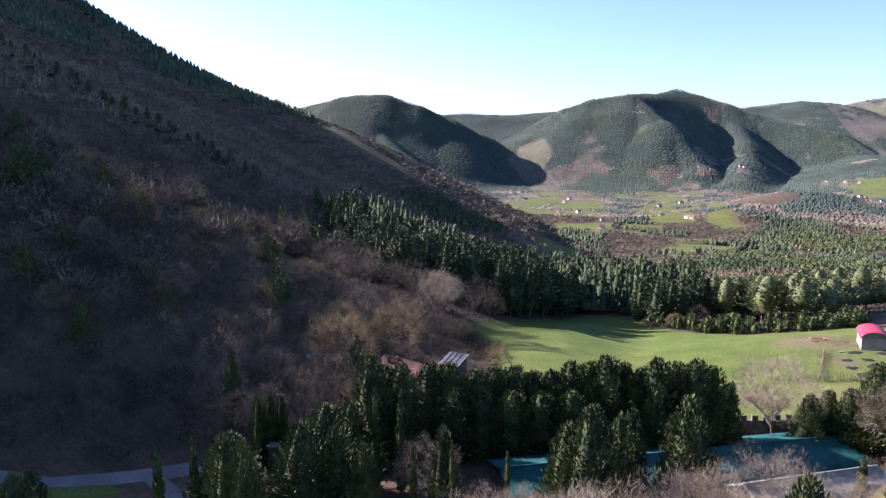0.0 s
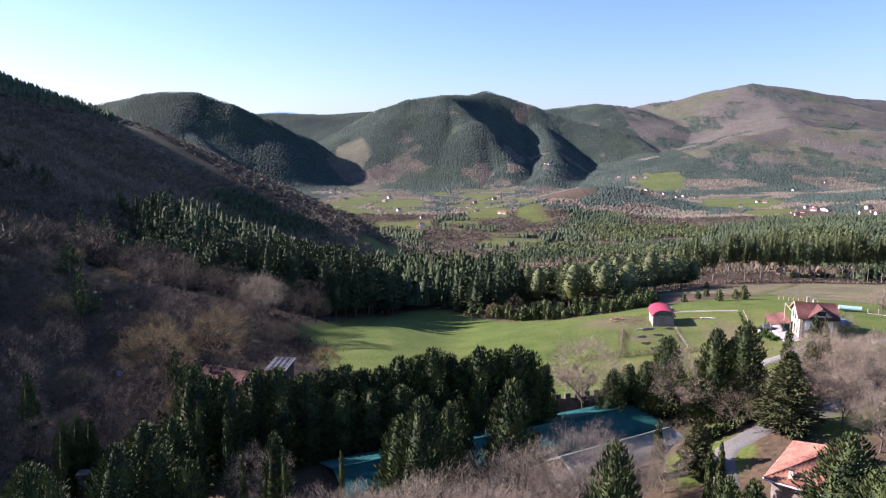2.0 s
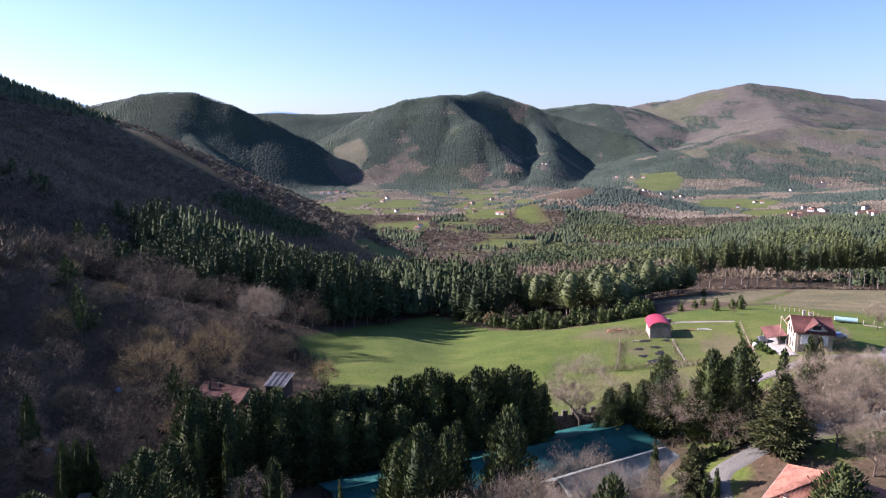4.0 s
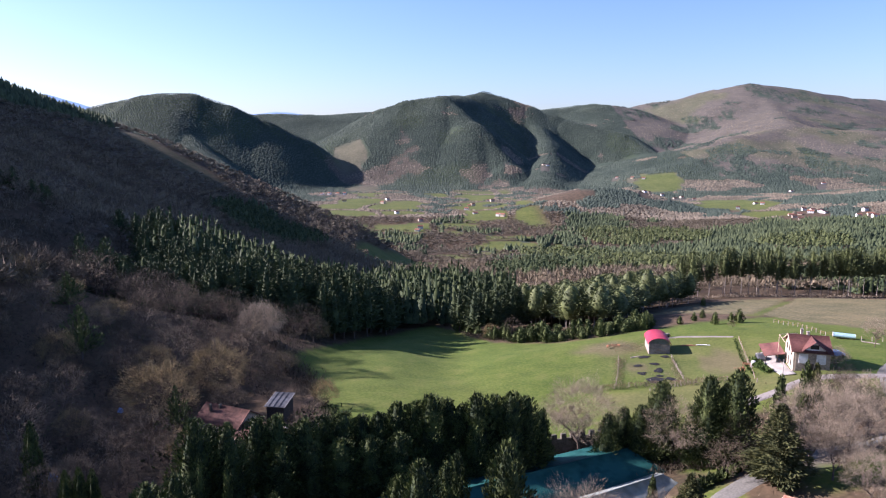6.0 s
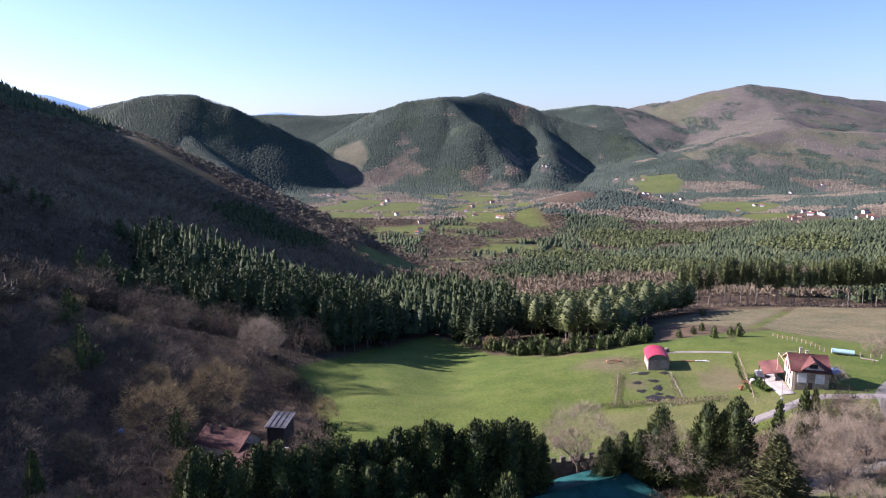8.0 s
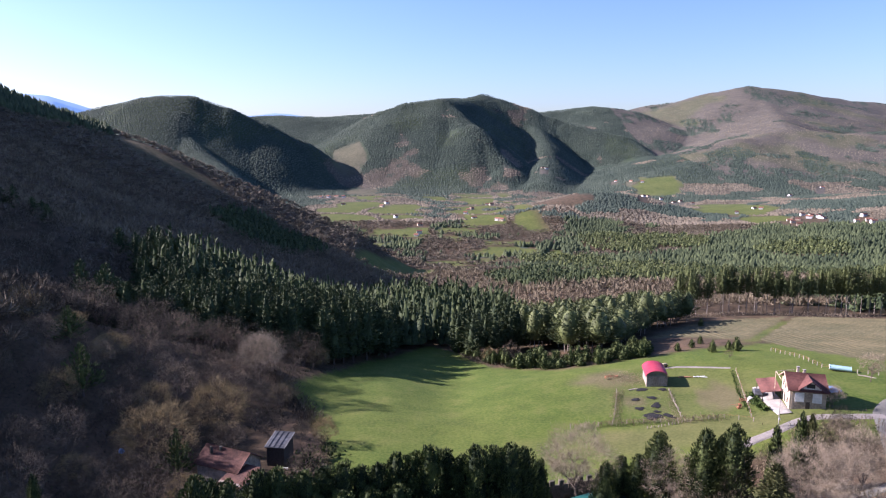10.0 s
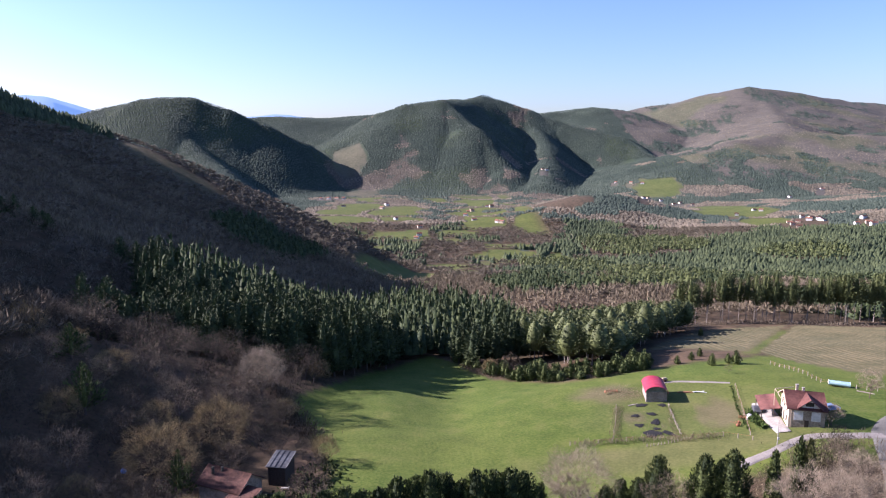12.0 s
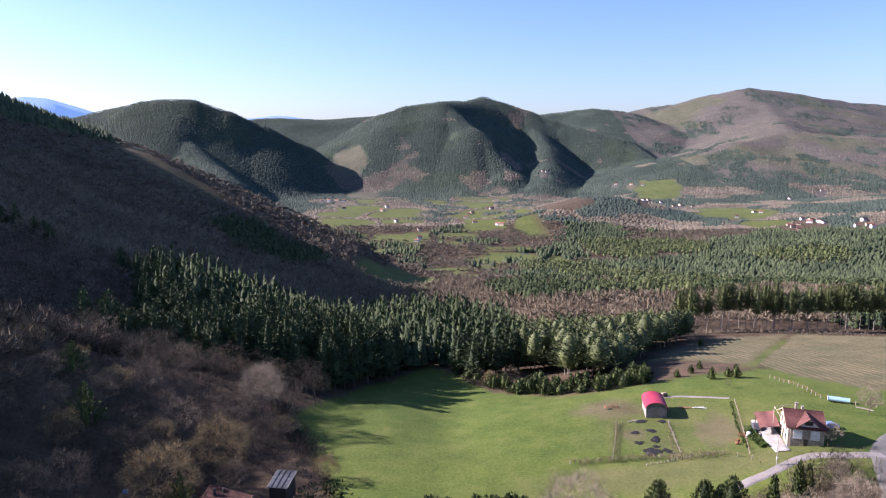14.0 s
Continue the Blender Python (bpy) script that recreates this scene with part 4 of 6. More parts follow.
def template_tuft_tree(rng, n):
    at, out, k = crown_points(rng, n, 0.92, 0.30, p_dome, 0.35, 0.25)
    way = out + rng.normal(size=at.shape) * 0.3 + np.array([0, 0, 0.5])
    way /= np.linalg.norm(way, axis=1)[:, None]
    size = (28.0 / max(n, 4)) ** 0.5
    a = tufts(at, way, size * rng.uniform(0.09, 0.17, len(at)), size * rng.uniform(0.03, 0.06, len(at)), rng, False)
    t, f = tube([((0, 0, -0.02), 0.012), ((0, 0, 0.8), 0.006)], 3)
    f = np.array(f)
    core = template_mound(rng, 5)
    core = (core[0] * np.array([0.48, 0.48, 0.55]) + np.array([0, 0, 0.4]), core[1])
    return merged([a, core, (t, np.concatenate([f[:, [0, 1, 2]], f[:, [0, 2, 3]]]))])


def forest(name, label, xs, ys, tall, wide, templates, mat, seed):
    """All trees of one kind over a stretch of land, as one body."""
    if len(xs) == 0:
        return
    rng = np.random.RandomState(seed)
    zs = height(xs, ys)
    which = rng.randint(0, len(templates), len(xs))
    pieces = []
    for w, (v, f) in enumerate(templates):
        m = np.where(which == w)[0]
        if len(m) == 0:
            continue
        q = rng.uniform(0, 2 * math.pi, len(m))
        c, s = np.cos(q)[:, None], np.sin(q)[:, None]
        hh = ((tall[m] if isinstance(tall, np.ndarray) else tall) * rng.uniform(0.72, 1.25, len(m)))[:, None]
        ww = (wide * rng.uniform(0.8, 1.25, len(m)))[:, None]
        X = xs[m][:, None] + (c * v[:, 0] - s * v[:, 1]) * ww
        Y = ys[m][:, None] + (s * v[:, 0] + c * v[:, 1]) * ww
        Z = zs[m][:, None] - 0.3 + v[:, 2] * hh
        V = np.stack([X, Y, Z], -1).reshape(-1, 3)
        F = (np.arange(len(m))[:, None, None] * len(v) + f).reshape(-1, 3)
        pieces.append((V, F))
    V, F = merged(pieces)
    return tagged(new(name, mesh_of(name, V, F, mat)), label, "woods", kind="stuff")


trng = np.random.RandomState(77)
BANDS = [
    # near edge, far edge, spacing, conifer, broadleaf, eucalyptus templates
    (95, 400, 6.2, [template_pine(trng, 46) for _ in range(6)], [template_fuzz(trng, 80, 0.5, 0.36, 0.5) for _ in range(5)], [template_tuft_tree(trng, 90) for _ in range(4)]),
    (400, 760, 6.4, [template_pine(trng, 26) for _ in range(6)], [template_fuzz(trng, 34, 0.5, 0.6, 0.7) for _ in range(5)], [template_tuft_tree(trng, 40) for _ in range(4)]),
    (760, 1550, 7.5, [template_conifer(trng, 2, 5) for _ in range(6)], [template_fuzz(trng, 26, 0.3, 1.1) for _ in range(5)], [template_tuft_tree(trng, 12) for _ in range(4)]),
    (1550, 4700, 6.9, [template_conifer(trng, 1, 4) for _ in range(6)], [template_mound(trng, 4) for _ in range(5)], [template_tuft_tree(trng, 4) for _ in range(3)]),
]
for band, (r0, r1, step, tc, tb, tg) in enumerate(BANDS):
    b = max(0, band - 1)
    gx, gy, rng = jitter_grid(-0.80 * r1, 0.60 * r1, 60, r1, step, 20 + band)
    r = np.hypot(gx, gy)
    ok = in_wedge(gx, gy) & (r >= r0) & (r < r1)
    if b == 0:
        ok &= ~((gy < 290) & (gx > -2) & (gx < 50)) & ~((gy < 262) & (gx > -100) & (gx < 0)) & ~((gx > 118) & (gy < 367 - 0.12 * (gx - 118)) & (gx < 222)) & ~((gx > 34) & (gx < 118) & (gy < 328)) & (gy > 118)
    gx, gy = gx[ok], gy[ok]
    if b:
        # slopes that fall away behind the crests stay bare
        r = np.hypot(gx, gy)
        h0 = height(gx, gy)
        fall = (height(gx * (1 + 25 / r), gy * (1 + 25 / r)) - h0) / 25 - (h0 - 45) / r
        gx, gy = gx[fall > -0.10], gy[fall > -0.10]
    gk = wood_of(gx, gy, height(gx, gy))
    if b == 0:
        near_belt = np.array([min(((x - bx) ** 2 + (y - by) ** 2 for bx, by in belt_xy), default=99) < 16 if y < 340 and x < 45 else False for x, y in zip(gx, gy)])
        gk = np.where(near_belt, 0, gk)
    grow = 1.0 if b < 2 else 1.12
    c, l, e = gk == 1, gk == 2, gk == 3
    if b == 2:
        low = (gx > 900) & (gy > 2300)
        forest("far_scrub", "low brown scrub on the far moor", gx[l & low][::2], gy[l & low][::2], 2.6, 6.0, tb, FAR_TWIG, 29)
        l = l & ~low
    forest("pine_woods", "dark green pine woods over the hills", gx[c], gy[c], (np.where((gy[c] < 470) & (gx[c] < 45), 20, 11) if b == 0 else (np.where(gx[c] < -150, 13.0, 10.0) if b == 1 else 4.4)), (8.6, 8.4, 7.8)[b], tc, (PINE, MID_PINE, HAZY_PINE)[b], 30 + band)
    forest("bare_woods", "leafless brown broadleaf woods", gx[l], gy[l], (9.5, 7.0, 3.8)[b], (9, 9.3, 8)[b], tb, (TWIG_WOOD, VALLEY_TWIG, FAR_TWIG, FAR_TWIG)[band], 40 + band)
    forest("eucalyptus_woods", "grey-green eucalyptus woods", gx[e], gy[e], (15, 14, 14)[b], (12, 12, 12)[b], tg, GUM, 50 + band)

# ---- building stuffs ----
STUCCO = material("cream_stucco", (0.48, 0.39, 0.29), (0.64, 0.54, 0.42), 0.9, 0.4, 0.1, wide=3)
WHITE = material("white_paint", (0.58, 0.57, 0.55), (0.74, 0.73, 0.71), 0.7, 0.5, 0.05, wide=2)
DARK_STONE = material("dark_stone", (0.055, 0.052, 0.040), (0.15, 0.135, 0.105), 0.95, 0.35, 0.6, wide=2)
STONE = material("rubble_stone", (0.20, 0.165, 0.13), (0.42, 0.35, 0.28), 0.95, 0.35, 0.6, wide=2)
BROWN_TILE = material("brown_roof_tile", (0.085, 0.036, 0.030), (0.155, 0.066, 0.053), 0.85, 0.5, 0.2, 0.2, wide=3)
RED_TILE = material("red_clay_tile", (0.17, 0.070, 0.045), (0.335, 0.162, 0.108), 0.85, 0.35, 0.2, 0.3, wide=2)
OLD_TILE = material("old_clay_tile", (0.06, 0.032, 0.026), (0.15, 0.074, 0.055), 0.9, 0.4, 0.2, 0.3, wide=2)
CRIMSON = material("red_sheet_metal", (0.30, 0.028, 0.052), (0.40, 0.048, 0.080), 0.55, 0.8, 0.05, wide=2)
TEAL = material("green_sheet_metal", (0.008, 0.048, 0.048), (0.022, 0.095, 0.085), 0.7, 1.5, 0.05, wide=5, spec=0.12)
GREY_SHEET = material("grey_sheet", (0.20, 0.225, 0.20), (0.33, 0.36, 0.315), 0.5, 1.0, 0.05, wide=3)
TIMBER = material("weathered_timber", (0.22, 0.18, 0.15), (0.42, 0.36, 0.31), 0.9, 0.25, 0.3, wide=2)
BEAM = material("pale_beam", (0.40, 0.32, 0.23), (0.54, 0.45, 0.34), 0.8, 0.3, 0.1)
DARK = material("dark_timber", (0.03, 0.024, 0.02), (0.07, 0.055, 0.045), 0.8, 0.3, 0.1)
TAR = material("asphalt", (0.10, 0.096, 0.082), (0.17, 0.163, 0.140), 0.95, 0.3, 0.2, wide=6)
GRAVEL = material("pale_gravel", (0.17, 0.155, 0.135), (0.28, 0.25, 0.22), 0.95, 0.25, 0.4, wide=4)
CONCRETE = material("concrete", (0.27, 0.25, 0.22), (0.40, 0.37, 0.33), 0.9, 0.5, 0.1, wide=4)
STRAW = material("dry_reed", (0.20, 0.165, 0.10), (0.38, 0.32, 0.21), 0.95, 0.5, 0, 0.4)
BLACK = material("black_sheet", (0.014, 0.014, 0.014), (0.034, 0.033, 0.034), 0.85, 0.4, 0.2, spec=0.1)
BLUE = material("blue_cover", (0.10, 0.20, 0.42), (0.25, 0.36, 0.55), 0.6, 0.5, 0.1)
SKY_COVER = material("pale_cyan_cover", (0.24, 0.40, 0.44), (0.38, 0.52, 0.55), 0.6, 0.6, 0.1)
RUST = material("rusty_iron", (0.20, 0.09, 0.05), (0.36, 0.17, 0.09), 0.9, 0.2, 0.2)
HEDGE = material("hedge_leaves", (0.03, 0.055, 0.012), (0.10, 0.15, 0.03), 0.8, 0.5, 0, 0.5)
SLATE = material("dull_sheet", (0.045, 0.048, 0.055), (0.100, 0.104, 0.112), 0.7, 0.6, 0.1, wide=2)
GLASS = material("window_glass", (0.02, 0.024, 0.03), (0.035, 0.04, 0.05), 0.08, 1.0, 0, spec=0.6)


def roof_plane(left, right, up, a, b, pitch, amp, thick=0.12):
    """A ribbed roof slope over the eave left-right, rising by up; its top edge spans a..b of the eave's length."""
    left, right, up = Vector(left), Vector(right), Vector(up)
    n = max(4, int((right - left).length / pitch)) * 2
    normal = (right - left).cross(up).normalized()
    top, low, faces = [], [], []
    rows = 3
    for i in range(n + 1):
        s = i / n
        k = min(1.0, s / a if a > 0 else 1.0, (1 - s) / (1 - b) if b < 1 else 1.0)
        lift = normal * (amp if i % 2 else 0.0)
        for j in range(rows):
            p = left.lerp(right, s) + up * (k * j / (rows - 1))
            top.append(p + lift)
            low.append(p - normal * thick)
    m = (n + 1) * rows
    for i in range(n):
        for j in range(rows - 1):
            q = i * rows + j
            faces.append((q, q + rows, q + rows + 1, q + 1))
            faces.append((m + q, m + q + 1, m + q + rows + 1, m + q + rows))
    for i in range(n):
        for j in (0, rows - 1):
            q = i * rows + j
            faces.append((q, m + q, m + q + rows, q + rows))
    for i in (0, n):
        for j in range(rows - 1):
            q = i * rows + j
            faces.append((q, q + 1, m + q + 1, m + q))
    return [tuple(v) for v in top + low], faces


def roof_part(parent, mat, *args, label="", name="roof"):
    v, f = roof_plane(*args)
    return part(name, mesh_of(name, v, f, mat), parent, label)


def gable_shell(L, W, H, rise):
    """Walls with gable ends at x = 0 and x = L, ridge along x."""
    bm = bmesh.new()
    prof = [(0, -1.2), (W, -1.2), (W, H), (W / 2, H + rise), (0, H)]
    ends = [[bm.verts.new((x, y, z)) for y, z in prof] for x in (0, L)]
    for e in ends:
        bm.faces.new(e)
    for i in (0, 1, 4):
        j = (i + 1) % 5
        bm.faces.new((ends[0][i], ends[0][j], ends[1][j], ends[1][i]))
    return bm


def frame_at(x, y, z, turn):
    return pose(x, y, z, 0, 0, turn)


def window(parent, x, y, z, w, h, facing, frame_mat=None, pane_mat=None, sill=True):
    """A window on a wall: facing is 'front' (-y) or 'left' (-x)."""
    fm, pm = frame_mat or WHITE, pane_mat or GLASS
    bm = bmesh.new()
    t = 0.09
    for a, b, c, d in ((-w / 2, 0, w / 2, t), (-w / 2, h - t, w / 2, h), (-w / 2, t, -w / 2 + t, h - t), (w / 2 - t, t, w / 2, h - t)):
        add_box(bm, a, -0.05, b, c, 0.10, d)
    turn = 0 if facing == "front" else -90
    ob = part("window", (bm, fm), parent, m=pose(x, y, z, 0, 0, turn))
    part("pane", (box(-w / 2 + t, -0.02, t, w / 2 - t, 0.02, h - t), pm), ob)
    if sill:
        part("sill", (box(-w / 2 - 0.08, -0.14, -0.08, w / 2 + 0.08, 0.02, 0.0), STONE), ob)
    return ob


def ribbon(name, pts, widths, mat, label, category, lift=0.14):
    """A road that lies on the ground along a line of plan points, with edges that go down into it."""
    pts = [Vector((*p, 0)) for p in pts]
    fine, wide = [], []
    for i in range(len(pts) - 1):
        p0, p1, p2, p3 = pts[max(i - 1, 0)], pts[i], pts[i + 1], pts[min(i + 2, len(pts) - 1)]
        for k in range(12):
            u = k / 12
            fine.append(0.5 * (2 * p1 + (p2 - p0) * u + (2 * p0 - 5 * p1 + 4 * p2 - p3) * u * u + (3 * p1 - p0 - 3 * p2 + p3) * u ** 3))
            wide.append(widths[i] * (1 - u) + widths[i + 1] * u)
    fine.append(pts[-1])
    wide.append(widths[-1])
    verts, faces, cols = [], [], 7
    for i, p in enumerate(fine):
        d = (fine[min(i + 1, len(fine) - 1)] - fine[max(i - 1, 0)]).normalized()
        side = Vector((-d.y, d.x, 0))
        for c in range(cols):
            k = (c / (cols - 1) - 0.5) * 2
            q = p + side * wide[i] * 0.5 * k * (1 + 0.12 * noise.noise(p * 0.3 + Vector((k * 9, 0, 0))) * abs(k))
            verts.append((q.x, q.y, ground_at(q.x, q.y) + lift - (0.5 if c in (0, cols - 1) else 0.0)))
    for i in range(len(fine) - 1):
        for c in range(cols - 1):
            q = i * cols + c
            faces.append((q, q + cols, q + cols + 1, q + 1))
    return tagged(new(name, mesh_of(name, verts, faces, mat, True)), label, category, kind="structure")


# ---- roads ----
ribbon("road", [(36, 84), (38.5, 92), (43, 95), (50, 98), (58, 102), (67, 104.5), (75, 109), (81.5, 118), (87.5, 129), (93, 140), (99, 149), (112, 160)], [4, 4.2, 4.5, 4.2, 4.2, 4.2, 4.2, 4.4, 5, 5.5, 6, 6], TAR, "grey asphalt lane past the houses", "road")
ribbon("farm_track", [(56, 133), (63, 136.5), (69.5, 139.5), (79, 144.2), (87, 143.4), (95, 143)], [3.2, 3.4, 3.4, 3.6, 4, 4.4], GRAVEL, "pale gravel farm track", "track", 0.18)
ribbon("driveway", [(76.2, 148.5), (77, 154), (79, 163), (80.5, 171)], [4, 4.5, 5, 4.5], CONCRETE, "pale concrete driveway beside the farmhouse", "driveway", 0.2)
ribbon("gravel_path", [(62, 195), (67.3, 195.6), (74, 192.5), (80.5, 189)], [1.4, 1.7, 1.6, 1.2], GRAVEL, "grey gravel path behind the barn", "path")
ribbon("valley_road", [(-95, 72), (-80, 76.5), (-70, 81), (-62, 86), (-53, 93), (-46, 97)], [3, 4, 5.5, 6, 5, 4], TAR, "grey lane at the foot of the wooded hill", "road")
ribbon("side_lane", [(-66, 83), (-60, 79), (-56, 74), (-53, 66)], [3, 4, 4, 4], TAR, "grey lane branching off among cypresses", "road", 0.17)


# ---- the farmhouse ----
def farmhouse():
    z = ground_at(80, 153) - 0.1
    th = thing("farmhouse", frame_at(78.3, 151.5, z, -16.3), "cream two-storey farmhouse with brown tiled roof and stone base", "house")
    L, W, H, rise = 7.4, 9.6, 5.0, 2.3
    part("wall", (gable_shell(L, W, H, rise), STUCCO), th, "cream stucco walls")
    bm = box(0.5, -0.12, -1.0, L + 0.06, 0.0, H - 0.4)
    part("stone_facing", (bm, STONE), th, "brown rubble stone facing")
    o, e = 0.75, 0.55
    sl = rise / (W / 2)
    part_up = Vector((0, W / 2 + o, rise + sl * o))
    roof_part(th, BROWN_TILE, (-e, -o, H - sl * o + 0.12), (L + e, -o, H - sl * o + 0.12), part_up, 0, 1, 0.28, 0.05)
    roof_part(th, BROWN_TILE, (L + e, W + o, H - sl * o + 0.12), (-e, W + o, H - sl * o + 0.12), Vector((0, -W / 2 - o, rise + sl * o)), 0, 1, 0.28, 0.05)
    # cross gable on the front slope
    cx, cw, ch = 4.2, 4.4, 1.8
    g0 = H + 0.25
    bm = bmesh.new()
    pr = [bm.verts.new(p) for p in ((cx - cw / 2, -0.3, g0), (cx + cw / 2, -0.3, g0), (cx, -0.3, g0 + ch))]
    bk = [bm.verts.new(p) for p in ((cx - cw / 2, 1.0, g0), (cx + cw / 2, 1.0, g0), (cx, 4.2, g0 + ch))]
    bm.faces.new(pr)
    bm.faces.new(bk[::-1])
    for i in range(3):
        j = (i + 1) % 3
        bm.faces.new((pr[i], bk[i], bk[j], pr[j]))
    dormer = part("dormer", (bm, WHITE), th, "white cross gable with a window")
    for sgn in (-1, 1):
        outer, ridge = cx + sgn * (cw / 2 + 0.45), cx
        bm = bmesh.new()
        pts = [(outer, -0.95, g0 - 0.28), (outer, 1.6, g0 - 0.28), (ridge, 4.9, g0 + ch + 0.1), (ridge, -0.95, g0 + ch + 0.1)]
        top = [bm.verts.new((x, y, zz + 0.14)) for x, y, zz in pts]
        low = [bm.verts.new(p) for p in pts]
        bm.faces.new(top)
        bm.faces.new(low[::-1])
        for i in range(4):
            j = (i + 1) % 4
            bm.faces.new((top[i], low[i], low[j], top[j]))
        part("dormer_roof", (bm, BROWN_TILE), dormer)
    window(th, cx - 0.1, -0.33, g0 + 0.3, 1.7, 0.95, "front", DARK, sill=False)
    # front: two white shutters, a door between them
    for x in (2.0, 5.6):
        part("garage_door", (box(x - 0.95, -0.2, 2.1, x + 0.95, -0.13, 4.3, 0.03), WHITE), th, "white roller shutter")
    part("door", (box(3.3, -0.2, 0.1, 4.2, -0.13, 2.2, 0.03), DARK), th, "dark wooden door")
    for y, zz, w in ((2.0, 3.4, 0.9), (4.8, 3.5, 0.9), (7.3, 3.4, 0.9), (4.8, 5.6, 0.8), (2.2, 0.9, 1.0), (5.2, 0.2, 1.0), (7.6, 0.9, 1.0)):
        window(th, -0.02, y, zz, w, 1.25 if zz > 0.5 else 2.0, "left", DARK)
    for sgn in (-1, 1):
        y0, y1 = (-o, W / 2) if sgn < 0 else (W + o, W / 2)
        v, f = tube([((-e - 0.02, y0, H - sl * o), 0.14), ((-e - 0.02, y1, H + rise), 0.14)], 4)
        part("bargeboard", mesh_of("bargeboard", v, f, BEAM), th)
    # pergola beams behind the gable
    for a, b in (((-1.6, 9.0, 5.9), (2.8, 11.4, 5.9)), ((-1.6, 9.0, 5.9), (-0.8, 5.2, 4.9))):
        v, f = tube([(a, 0.08), (b, 0.08)], 4)
        part("pergola_beam", mesh_of("beam", v, f, BEAM), th)
    v, f = tube([((-1.6, 9.0, -0.5), 0.11), ((-1.6, 9.0, 5.9), 0.11)], 4)
    part("pergola_post", mesh_of("post", v, f, BEAM), th)
    for x, y, t in ((3.6, 4.9, 0.9), (2.6, 6.6, 1.0)):
        bm = box(x - 0.26, y - 0.25, H + rise - 1.2, x + 0.26, y + 0.25, H + rise + t - 0.2, 0.02)
        ch = part("chimney", (bm, STUCCO), th)
        part("chimney_cap", (box(x - 0.34, y - 0.33, H + rise + t - 0.2, x + 0.34, y + 0.33, H + rise + t - 0.05), CONCRETE), ch)


farmhouse()


def carport():
    z = ground_at(77.5, 164) + 0.05
    th = thing("carport", frame_at(78.3, 151.5, z, -16.3), "open carport with brown roof against the farmhouse", "carport")
    roof_part(th, BROWN_TILE, (-4.8, 17.0, 2.5), (-4.8, 7.0, 2.5), Vector((4.4, 0, 0.9)), 0, 1, 0.3, 0.05)
    for x, y in ((-4.4, 7.4), (-4.4, 12.0), (-4.4, 16.6), (-0.7, 16.6)):
        v, f = tube([((x, y, -0.6), 0.1), ((x, y, 2.6 + (x + 4.4) * 0.18), 0.1)], 5)
        part("post", mesh_of("post", v, f, DARK), th)
    part("beam", (box(-4.5, 7.2, 2.2, -4.3, 16.8, 2.42), DARK), th)


carport()


def car(x, y, turn, paint, label):
    th = thing("car", frame_at(x, y, ground_at(x, y) + 0.2, turn), label, "car")
    bm = bmesh.new()
    prof = [(-2.0, 0.3), (2.0, 0.3), (2.05, 0.75), (1.2, 0.92), (0.55, 1.42), (-1.2, 1.45), (-1.85, 0.95), (-2.05, 0.8)]
    sides = [[bm.verts.new((px, s * (0.82 if pz < 1.2 else 0.68), pz)) for px, pz in prof] for s in (-1, 1)]
    bm.faces.new(sides[0])
    bm.faces.new(sides[1][::-1])
    for i in range(len(prof)):
        j = (i + 1) % len(prof)
        bm.faces.new((sides[0][i], sides[1][i], sides[1][j], sides[0][j]))
    part("body", (bm, paint), th)
    part("windscreen", (slab([(1.12, -0.66, 0.97), (1.12, 0.66, 0.97), (0.62, 0.6, 1.37), (0.62, -0.6, 1.37)], 0.02), GLASS), th)
    for sx in (-1.25, 1.25):
        for sy in (-0.8, 0.8):
            v, f = tube([((sx, sy - 0.1, 0.32), 0.02), ((sx, sy - 0.1, 0.32), 0.32), ((sx, sy + 0.1, 0.32), 0.32), ((sx, sy + 0.1, 0.32), 0.02)], 12)
            part("wheel", mesh_of("wheel", v, f, BLACK), th)


car(77.0, 164.5, 75, SLATE, "dark grey car parked under the carport")
car(92.6, 160.0, 10, BLUE, "blue car parked in the shade by the house")


